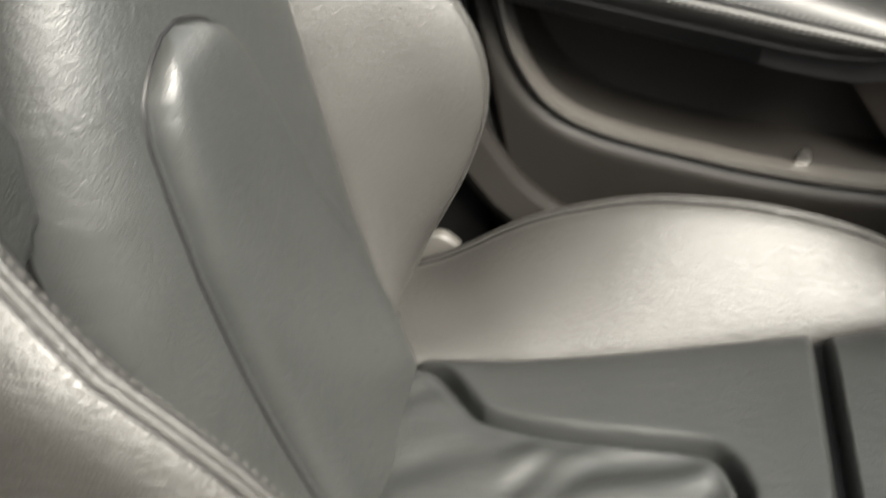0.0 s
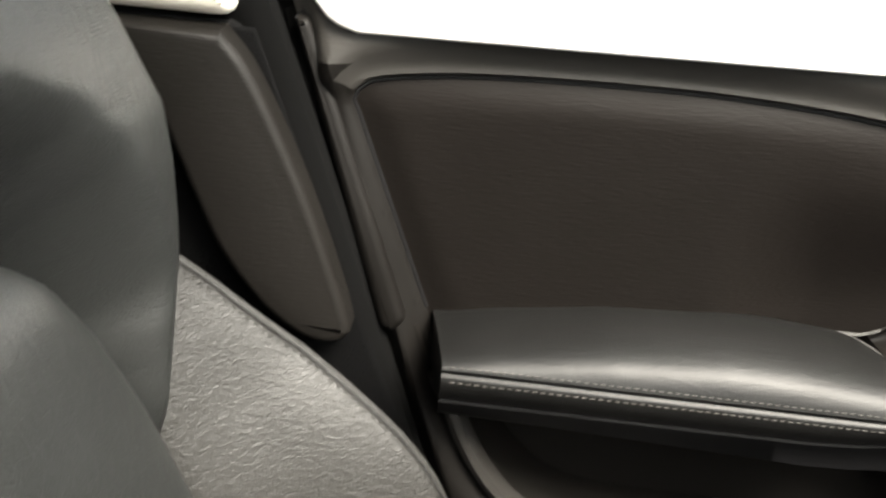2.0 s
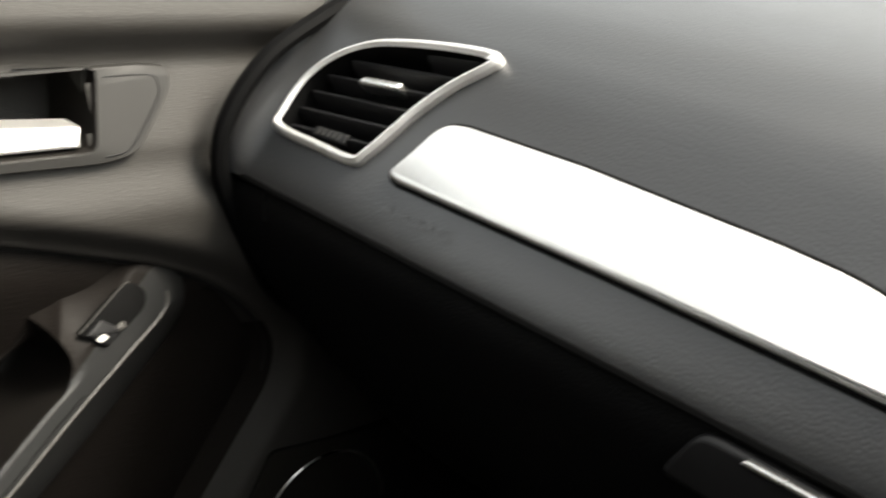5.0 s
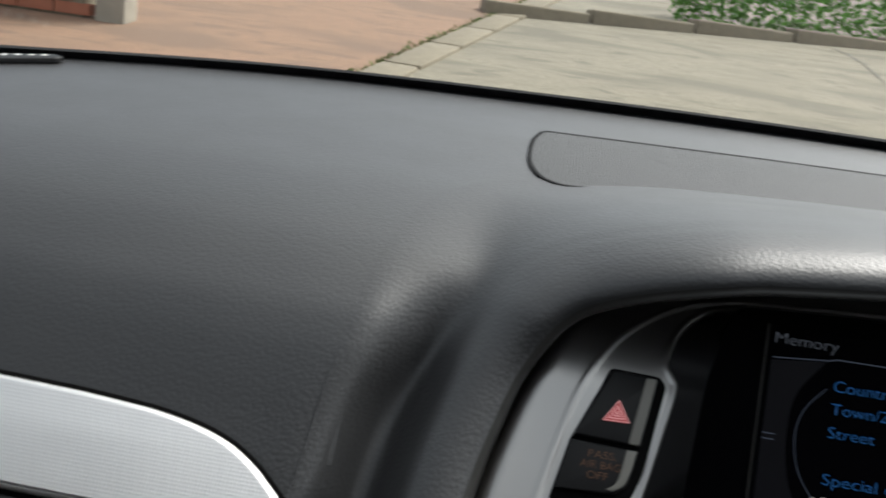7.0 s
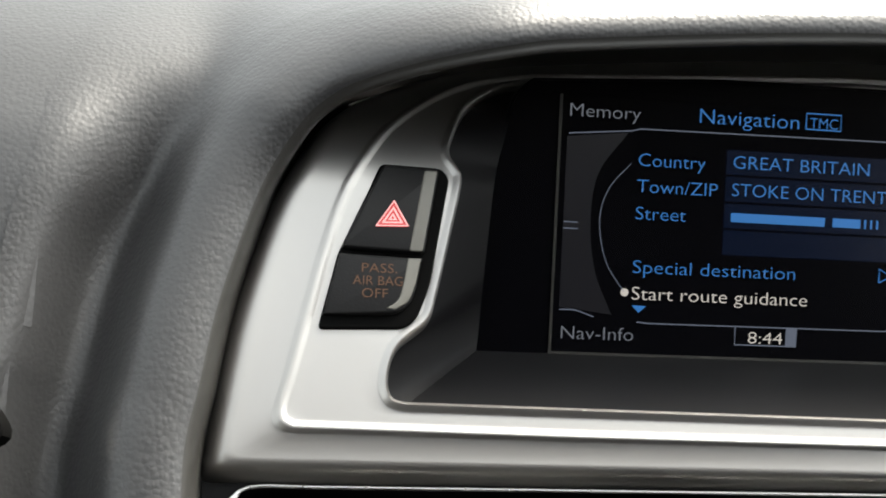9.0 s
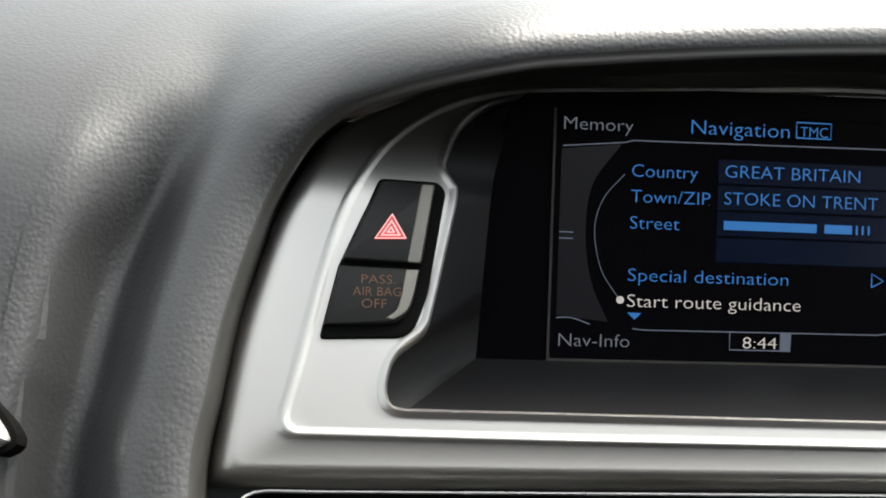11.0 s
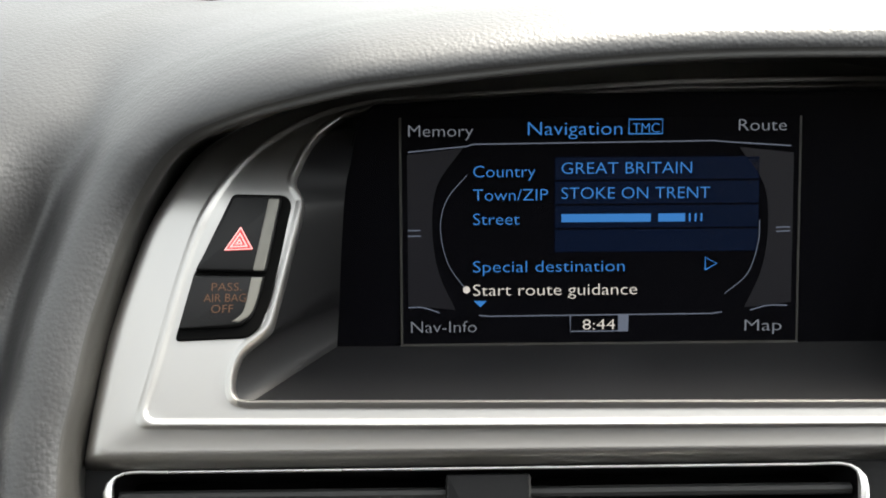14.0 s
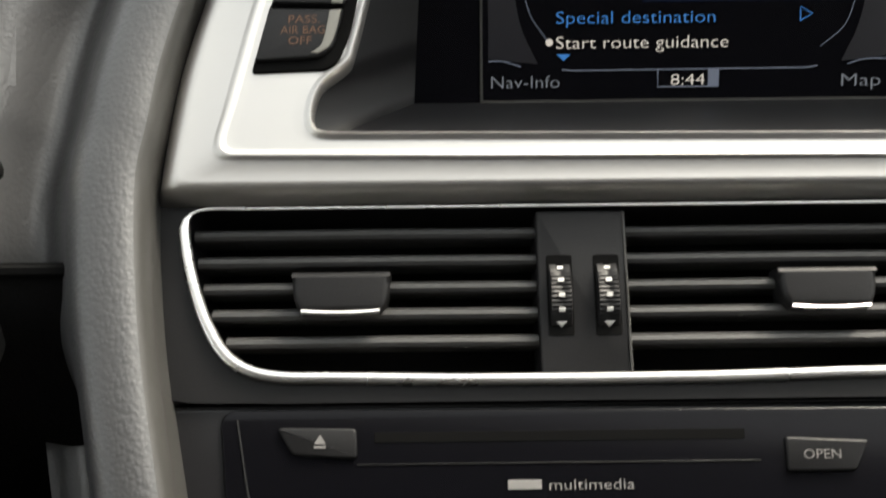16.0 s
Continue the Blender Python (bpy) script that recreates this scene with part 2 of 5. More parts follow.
def loft(rings, closed=True, cap0=False, cap1=False):
    n = len(rings[0])
    v = np.concatenate(rings)
    f = []
    m = n if closed else n - 1
    for i in range(len(rings) - 1):
        for j in range(m):
            k = (j + 1) % n
            f.append((i * n + j, i * n + k, (i + 1) * n + k, (i + 1) * n + j))
    if cap0:
        f.append(tuple(range(n))[::-1])
    if cap1:
        f.append(tuple(range((len(rings) - 1) * n, len(rings) * n)))
    return v, f


def clean(p):
    """An outline without doubled points."""
    p = np.asarray(p, float)
    return p[np.linalg.norm(p - np.roll(p, 1, 0), axis=1) > 2e-5]


def lift(fn, p, w):
    """A flat outline laid into space by fn(u, v, w)."""
    w = np.broadcast_to(w, (len(p),))
    return np.array([fn(a, b, c) for (a, b), c in zip(p, w)])


def plate(fn, outline, w0, w1, bevel=0.0015, steps=3):
    """A solid of that outline from depth w0 to w1, with a rounded front edge."""
    outline = clean(outline)
    rings = [lift(fn, outline, w0)]
    for k in range(steps + 1):
        a = math.pi / 2 * k / steps
        rings.append(lift(fn, inset(outline, bevel * (1 - math.cos(a))), w1 - bevel * (1 - math.sin(a))))
    return loft(rings, True, True, True)


def band(fn, outer, inner, w0, w1, bevel=0.001):
    """A frame between two outlines of as many points."""
    return loft([lift(fn, outer, w0), lift(fn, outer, w1 - bevel), lift(fn, inset(outer, bevel), w1),
                 lift(fn, inset(inner, -bevel), w1), lift(fn, inner, w1 - bevel), lift(fn, inner, w0), lift(fn, outer, w0)])


def sweep(path, prof, normal, closed=False, caps=True):
    """A profile of (side, up) pairs drawn along a path. normal: one vector, or one for each point."""
    p = np.asarray(path, float)
    nn = np.broadcast_to(np.asarray(normal, float), p.shape)
    t = np.roll(p, -1, 0) - np.roll(p, 1, 0)
    if not closed:
        t[0], t[-1] = p[1] - p[0], p[-1] - p[-2]
    t /= np.linalg.norm(t, axis=1)[:, None]
    b = np.cross(t, nn)
    b /= np.linalg.norm(b, axis=1)[:, None]
    up = np.cross(b, t)
    rings = [p[i] + np.array([a * b[i] + c * up[i] for a, c in prof]) for i in range(len(p))]
    if closed:
        rings.append(rings[0])
    return loft(rings, True, caps and not closed, caps and not closed)


def circle(r, n=8, squash=1.0):
    return [(r * math.cos(2 * math.pi * k / n), squash * r * math.sin(2 * math.pi * k / n)) for k in range(n)]


def grid(fn, us, vs, keep=None):
    """A sheet fn(u, v) over two lists of numbers."""
    v = [fn(a, b) for a in us for b in vs]
    n = len(vs)
    f = []
    for i in range(len(us) - 1):
        for j in range(n - 1):
            if keep is None or keep((us[i] + us[i + 1]) / 2, (vs[j] + vs[j + 1]) / 2):
                f.append((i * n + j, (i + 1) * n + j, (i + 1) * n + j + 1, i * n + j + 1))
    used = sorted({i for q in f for i in q})
    at = {k: i for i, k in enumerate(used)}
    return np.array([v[k] for k in used]), [tuple(at[i] for i in q) for q in f]


def box(x0, x1, y0, y1, z0, z1):
    v = A(*[(x, y, z) for x in (x0, x1) for y in (y0, y1) for z in (z0, z1)])
    return v, [(0, 1, 3, 2), (4, 6, 7, 5), (0, 4, 5, 1), (2, 3, 7, 6), (0, 2, 6, 4), (1, 5, 7, 3)]


def inside(p, q):
    """Whether the point q lies in the closed outline p."""
    x, y = q
    a, b = p, np.roll(p, -1, 0)
    hit = (a[:, 1] > y) != (b[:, 1] > y)
    with np.errstate(divide="ignore", invalid="ignore"):
        xs = a[:, 0] + (y - a[:, 1]) / (b[:, 1] - a[:, 1]) * (b[:, 0] - a[:, 0])
    return bool(np.sum(hit & (x < xs)) % 2)


def reach(p, q, closed=True):
    """The distance from the point q to an outline."""
    a = p if closed else p[:-1]
    b = np.roll(p, -1, 0) if closed else p[1:]
    d = b - a
    t = np.clip(np.sum((np.asarray(q) - a) * d, 1) / np.maximum(np.sum(d * d, 1), 1e-12), 0, 1)
    return float(np.min(np.linalg.norm(a + d * t[:, None] - q, axis=1)))


def nearest(p, q):
    """The point of a closed outline next to q."""
    a, d = p, np.roll(p, -1, 0) - p
    t = np.clip(np.sum((np.asarray(q) - a) * d, 1) / np.maximum(np.sum(d * d, 1), 1e-12), 0, 1)
    c = a + d * t[:, None]
    return c[np.argmin(np.linalg.norm(c - q, axis=1))]


def smooth(x):
    x = min(1.0, max(0.0, x))
    return x * x * (3 - 2 * x)


def table(x, rows):
    xs, ys = zip(*rows)
    return float(np.interp(x, xs, ys))


def stitches(path, normal, length=0.0030, gap=0.0016, r=0.00042):
    """A row of thread stitches along a path."""
    p = np.asarray(path, float)
    total = float(np.sum(np.linalg.norm(np.diff(p, axis=0), axis=1)))
    n = max(2, int(total / (length + gap)))
    q = resample(p, 2 * n)
    nn = np.asarray(normal, float)
    nn = nn / np.linalg.norm(nn)
    out = []
    for i in range(0, 2 * n - 1, 2):
        a, b = q[i], q[i] + (q[i + 1] - q[i]) * 1.25
        side = np.cross(b - a, nn)
        side /= max(np.linalg.norm(side), 1e-9)
        ring = lambda c, k: np.array([c + k * r * (math.cos(t) * side + math.sin(t) * nn) for t in (0, 1.05, 2.09, 3.14, 4.19, 5.24)])
        out.append(loft([ring(a, 0.5), ring(a + (b - a) * 0.2, 1), ring(a + (b - a) * 0.8, 1), ring(b, 0.5)], True, True, True))
    return geo(*out)


def words(text, size, fn, u, v, w, mat, parent, name="lettering", width=None):
    """Lettering as a mesh, standing at (u, v, w) of the surface fn, as wide as given."""
    cu = bpy.data.curves.new(name, "FONT")
    cu.body, cu.size, cu.resolution_u, cu.offset = text, 1.0, 3, -0.011
    ob = bpy.data.objects.new(name, cu)
    scene.collection.objects.link(ob)
    me = bpy.data.meshes.new_from_object(ob.evaluated_get(bpy.context.evaluated_depsgraph_get()))
    bpy.data.objects.remove(ob)
    xs = [q.co.x for q in me.vertices]
    k = width / (max(xs) - min(xs)) if width else size
    for q in me.vertices:
        q.co = fn(u + (q.co.x - min(xs)) * k, v + q.co.y * size, w)
    me.materials.append(mat)
    o = new(name, me)
    o.parent = parent
    if parent.type == "EMPTY":
        o.matrix_parent_inverse = Matrix.Translation(-parent.location)
    return o


def bar(fn, u0, u1, v0, v1, w, thick=0.0002):
    return plate(fn, A((u0, v0), (u1, v0), (u1, v1), (u0, v1)), w, w + thick, thick * 0.4, 1)


# ---------------------------------------------------------------- surfaces to build on
TILT = radians(41)
P_O, P_U, P_V, P_W = A(0, .391, .939), A(1, 0, 0), A(0, math.sin(TILT), math.cos(TILT)), A(0, -math.cos(TILT), math.sin(TILT))
S_T = radians(20)
S_O, S_V, S_W = A(0, .45, .95), A(0, math.sin(S_T), math.cos(S_T)), A(0, -math.cos(S_T), math.sin(S_T))
F_T = radians(37)
F_O, F_V, F_W = A(0, .397, .948), A(0, math.sin(F_T), math.cos(F_T)), A(0, -math.cos(F_T), math.sin(F_T))
P_O, P_U, P_V, P_W, S_O, S_V, S_W, F_O, F_V, F_W = [q.ravel() for q in (P_O, P_U, P_V, P_W, S_O, S_V, S_W, F_O, F_V, F_W)]
DOOR_X = -0.70


def console(u, v, w):
    return P_O + u * P_U + v * P_V + w * P_W


def fascia(u, v, w):
    """The centre panel, which leans back under the hood."""
    d = .019 * smooth((v - .086) / .060)
    return console(u, v + .55 * d, w - d)


def on_screen(u, v, w):
    return S_O + u * P_U + v * S_V + w * S_W


def dash_face(x, v, w):
    return F_O + x * P_U + v * F_V + w * F_W


def door(y, z, w):
    """The door trim, which leans outwards above the leatherette."""
    return np.array([DOOR_X + w - .0135 * smooth((z - .89) / .04) - .42 * max(0.0, z - .931), y, z])


def handle_face(y, z, w):
    """The slanted top of the grab handle."""
    return np.array([-.667 - .1237 * (y - .265) - .347 * (z - .785) + w, y, z])


# ---------------------------------------------------------------- outside
def rise(y):
    """The drive climbs ahead of the car."""
    return 0.135 * max(0.0, min(y, 16.0))


def weathered(name, color, dirt):
    """Outdoor paving: pale worn patches, long dark stains and a coarse gritty surface."""
    m = material(name, color, 0.9, grain=("noise", 60, 0.006), stain=0)
    n, l = m.node_tree.nodes, m.node_tree.links
    co = n.new("ShaderNodeTexCoord")
    mp = n.new("ShaderNodeMapping")
    mp.inputs["Scale"].default_value = (0.8, 2.0, 1.0)
    l.new(co.outputs["Object"], mp.inputs[0])
    fac = None
    for src, scale, lo, hi in ((mp.outputs[0], 1.3, .44, .64), (mp.outputs[0], 4.5, .50, .66), (co.outputs["Object"], 38, .40, .75)):
        t = n.new("ShaderNodeTexNoise")
        t.inputs["Scale"].default_value, t.inputs["Detail"].default_value, t.inputs["Distortion"].default_value = scale, 7, .6
        l.new(src, t.inputs["Vector"])
        r = n.new("ShaderNodeMapRange")
        r.inputs[1].default_value, r.inputs[2].default_value, r.inputs[4].default_value = lo, hi, .8
        l.new(t.outputs["Fac"], r.inputs[0])
        if fac is None:
            fac = r.outputs[0]
        else:
            mx = n.new("ShaderNodeMath")
            mx.operation = "MAXIMUM"
            l.new(fac, mx.inputs[0])
            l.new(r.outputs[0], mx.inputs[1])
            fac = mx.outputs[0]
    mix = n.new("ShaderNodeMix")
    mix.data_type = "RGBA"
    mix.inputs[6].default_value, mix.inputs[7].default_value = (*color, 1), (*dirt, 1)
    l.new(fac, mix.inputs[0])
    l.new(mix.outputs[2], n["Principled BSDF"].inputs["Base Color"])
    return m


def outside():
    paving = weathered("pink_paving", (0.250, 0.150, 0.095), (0.150, 0.100, 0.070))
    slab = weathered("old_concrete", (0.225, 0.200, 0.148), (0.115, 0.102, 0.076))
    kerb = material("kerb_stone", (0.205, 0.175, 0.125), 0.9, grain=("noise", 60, 0.005), stain=0.3)
    leaf = material("hedge_leaf", (0.070, 0.22, 0.020), 0.8, stain=0.4, spec=0.04)
    moss = material("moss", (0.10, 0.14, 0.03), 0.95, stain=0.4)
    wood = material("grey_timber", (0.30, 0.27, 0.22), 0.85, grain=("streak", 40, 0.004), stain=0.25)
    brick = material("red_brick", (0.33, 0.12, 0.07), 0.9, grain=("noise", 80, 0.004), stain=0.3)
    ys = [-60, -20, -5, 0, 2, 4, 6, 8, 10, 12, 14, 15, 16, 18, 25, 60, 200]
    xs = [-200, -60, -20, -8, -4, -2, 0, 2, 4, 8, 20, 60, 200]
    tagged(mesh_ob("ground", grid(lambda x, y: (x, y, rise(y)), xs, ys), slab), "worn pale concrete drive sloping up ahead", "ground", kind="structure")
    edge = lambda y: -1.17 + (y - 5.4) * 0.165
    ysp = list(np.linspace(2.2, 15.9, 24))
    tagged(mesh_ob("pavement", grid(lambda a, y: (edge(y) - 0.06 - a * 14, y, rise(y) + 0.010), [0, .05, .2, .5, 1], ysp), paving),
           "pinkish worn paving beside the concrete drive", "paving", kind="structure")
    rng = random.Random(4)
    first = None
    for i in range(16):
        y0 = 2.4 + i * 0.82
        x0 = edge(y0 + .4)
        o = rounded(A((-.11, -.40), (.11, -.40), (.11, .40), (-.11, .40)), .02, 2)
        if first is None:
            first = mesh_ob("kerb_stone", plate(lambda a, b, c: np.array([a, b, c]), o, -.06, .018, .008), kerb)
            me = first.data
            bpy.data.objects.remove(first)
        ob = new("kerb_stone", me)
        ob.matrix_basis = pose(x0 + .07, y0 + .4, rise(y0 + .4) + .004, math.degrees(math.atan(.135)), rng.uniform(-.6, .6), -9.2 + rng.uniform(-.6, .6))
        tagged(ob, "low weathered kerb stone edging the drive", "kerb", "kerb stones along the drive")
    tuft = []
    for i in range(900):
        y = rng.uniform(2.4, 15)
        x = edge(y) - .06 + rng.gauss(0, .018)
        a, h = rng.uniform(0, 6.28), rng.uniform(.01, .035)
        c = np.array([x, y, rise(y) + .008])
        s = np.array([math.cos(a), math.sin(a), 0]) * .012
        tuft.append((np.array([c - s, c + s, c + s * .3 + np.array([rng.gauss(0, .01), rng.gauss(0, .01), h])]), [(0, 1, 2)]))
    tagged(mesh_ob("grass", geo(*tuft), moss), "thin line of moss and grass beside the kerb", "grass", kind="stuff")
    tar = material("crack_shadow", (0.13, 0.12, 0.10), 0.95, stain=0.3)
    for k, pts in enumerate(([(2.22, 5.6), (2.20, 6.3), (2.17, 7.2), (2.10, 7.7), (2.12, 8.2), (2.14, 9.0)], [(-.62, 7.6), (.2, 7.95), (1.2, 8.3), (2.1, 8.5), (3.4, 9.0)], [(-.5, 6.5), (.1, 6.75), (.6, 6.7)])):
        c = resample(spline([(x + rng.gauss(0, .03), y) for x, y in pts], 5), 40)
        w = [.006 + .012 * rng.random() for _ in c]
        rows = [np.array([(x - a, y, rise(y) + .004), (x + a, y + .004, rise(y) + .004)]) for (x, y), a in zip(c + np.array([[rng.gauss(0, .012), 0] for _ in c]), w)]
        tagged(mesh_ob("crack", loft(rows, False), tar), "dark irregular crack in the concrete drive", "crack", kind="structure")
    # low wall with planting behind the drive
    top = []
    for i in range(13):
        x0 = -.45 + i * .87
        o = rounded(A((-.44, -.12), (.44, -.12), (.44, .12), (-.44, .12)), .02, 2)
        top.append((x0, 8.58 + .32 * x0))
    me = None
    for x0, y0 in top:
        if me is None:
            t = mesh_ob("border_stone", plate(lambda a, b, c: np.array([a, b, c]), o, -.1, .085, .02), kerb)
            me = t.data
            bpy.data.objects.remove(t)
        ob = new("border_stone", me)
        ob.matrix_basis = pose(x0, y0, rise(y0), 0, 0, 17.7 + rng.uniform(-.8, .8))
        tagged(ob, "stone edging of the planted border", "edging stone", "border stones")
    leaves = []
    for i in range(9000):
        x = .75 + 8 * rng.random() ** 1.3
        d = abs(rng.gauss(0, .28))
        z = abs(rng.gauss(.34, .26))
        y = 8.82 + .32 * x + d + .10 * math.sin(x * 2.3)
        c = np.array([x, y, rise(y) + .02 + z])
        s = rng.uniform(.02, .05)
        e = Euler((rng.uniform(-1, 1), rng.uniform(-1, 1), rng.uniform(0, 6.28))).to_matrix()
        q = np.array([tuple(e @ Vector(k)) for k in ((-s, 0, 0), (0, -s * .5, .01), (s, 0, 0), (0, s * .5, .01))])
        leaves.append((c + q, [(0, 1, 2, 3)]))
    tagged(mesh_ob("hedge", geo(*leaves), leaf), "leafy green shrubs growing behind the border stones", "hedge", kind="stuff")
    # gate post and end of a wall by the paving
    gp = thing("gate_post", (-2.80, 5.79, rise(5.79)), "square grey timber gate post with a chamfered cap", "post")
    o = rounded(A((-2.89, 5.70), (-2.71, 5.70), (-2.71, 5.88), (-2.89, 5.88)), .012, 2)
    part("post", plate(lambda a, b, c: np.array([a, b, c]), o, rise(5.79) - .05, rise(5.79) + 1.3, .02), wood, gp)
    part("cap", plate(lambda a, b, c: np.array([a, b, c]), inset(o, -.03), rise(5.79) + 1.3, rise(5.79) + 1.37, .03), wood, gp)
    wl = thing("garden_wall", (-4.6, 5.84, rise(5.84)), "low red brick garden wall beside the post", "wall")
    bme = None
    for r in range(9):
        for c in range(12):
            if bme is None:
                t = mesh_ob("brick", plate(lambda a, b, c: np.array([a, c, b]), rounded(A((-.105, 0), (.105, 0), (.105, .065), (-.105, .065)), .004, 1), -.1, .0, .004, 1), brick)
                bme = t.data
                bpy.data.objects.remove(t)
            ob = new("brick", bme)
            ob.parent = wl
            ob.matrix_parent_inverse = Matrix.Translation(-wl.location)
            ob.matrix_basis = pose(-3.04 - c * .225 - (r % 2) * .11, 5.82, rise(5.84) + .01 + r * .075)
    part("mortar", box(-5.98, -2.98, 5.74, 5.90, rise(5.84) - .05, rise(5.84) + .68), kerb, wl)


# ---------------------------------------------------------------- car shell
def glass_pane(name, corners, label):
    ob = mesh_ob(name, (A(*corners), [(0, 1, 2, 3)]), GLASS)
    ob.visible_shadow = False
    return tagged(ob, label, "window", kind="structure")


BASE = [(-.72, .52, 1.053), (-.62, .635, 1.066), (-.483, .715, 1.0745), (-.35, .768, 1.0805), (-.20, .792, 1.0835), (-.03, .805, 1.085), (.15, .80, 1.084), (.35, .77, 1.0805), (.55, .68, 1.0705), (.72, .52, 1.053)]


def shell():
    tagged(mesh_ob("floor", box(-.74, .74, -1.0, .95, .20, .24), CARPET), "black cabin carpet", "floor", kind="structure")
    tagged(mesh_ob("ceiling", box(-.62, .62, -1.15, -.04, 1.40, 1.43), LINER), "unseen roof lining, greyed to cut bounce light", "ceiling", kind="structure")
    base = spline(BASE, 6)
    tops = np.stack([base[:, 0] * .84, -.04 + .07 * (1 - (base[:, 0] / .72) ** 2), 1.405 + 0 * base[:, 0]], 1)
    ws = mesh_ob("windscreen", loft([base, (base * .5 + tops * .5) + A(0, .02, .025), tops], False), GLASS)
    ws.visible_shadow = False
    tagged(ws, "clear curved windscreen with a dark printed edge", "windscreen", kind="structure")
    fr = sweep(base + A(0, .0, -.004), [(-.001, 0), (.001, 0), (.001, .016), (-.001, .016)], A(0, -.80, .60).ravel())
    tagged(mesh_ob("windscreen_edge", fr, FRIT), "black dotted border along the foot of the windscreen", "windscreen edge", kind="structure")
    for sx, nm in ((-1, "pillar_front_passenger"), (1, "pillar_front_driver")):
        p = spline([(sx * .735, .50, 1.04), (sx * .68, .25, 1.22), (sx * .60, -.04, 1.41)], 6)
        tagged(mesh_ob(nm, sweep(p, circle(.035, 10, .6), A(sx, 0, .3).ravel()), LINER), "windscreen pillar trim, greyed to cut bounce light", "pillar", kind="structure")
    # roof rails, and unseen rear walls that shut out light from behind
    for sx, nm in ((-1, "roof_rail_passenger"), (1, "roof_rail_driver")):
        tagged(mesh_ob(nm, box(min(sx * .60, sx * .66), max(sx * .60, sx * .66), -1.15, -.04, 1.36, 1.43), LINER), "roof side rail, greyed to cut bounce light", "roof rail", kind="structure")
    tagged(mesh_ob("wall_rear", box(-.74, .74, -1.15, -1.10, .20, 1.43), TRIM), "unseen rear wall, closed to keep light out from behind", "wall", kind="structure")
    tagged(mesh_ob("wall_footwell", box(-.74, .74, .93, .97, .20, 1.0), TRIM), "dark footwell bulkhead", "wall", kind="structure")
    # unseen cover added to stop light leaking in under the dash
    tagged(mesh_ob("wall_light_stop", box(-.76, .76, .50, .97, 1.0, 1.02), TRIM), "unseen panel under the windscreen foot that keeps light out of the footwell", "wall", kind="structure")
    tagged(mesh_ob("wall_rear_passenger", box(-.76, -.72, -1.12, -.42, .20, 1.43), TRIM), "unseen rear side wall, closed to keep window light out", "wall", kind="structure")
    tagged(mesh_ob("wall_kick_panel", box(-.78, -.722, .30, .97, .20, 1.03), TRIM), "dark footwell side panel", "wall", kind="structure")
    # unseen panel added to hold back low light from the driver side
    tagged(mesh_ob("wall_driver_block", box(.72, .78, -.42, .95, .20, 1.05), TRIM), "unseen panel on the driver side, raised to block low side light", "car door", kind="structure")
    tagged(mesh_ob("wall_rear_driver", box(.72, .76, -1.12, -.42, .20, 1.43), TRIM), "unseen rear side wall, closed to keep window light out", "wall", kind="structure")
    tagged(mesh_ob("sill_driver", box(.68, .76, -1.1, .95, .20, .42), TRIM), "dark sill under the driver door", "sill", kind="structure")
    glass_pane("window_1", [(-.735, -.24, .985), (-.735, .46, 1.03), (-.64, .14, 1.38), (-.62, -.24, 1.38)], "passenger side window glass")


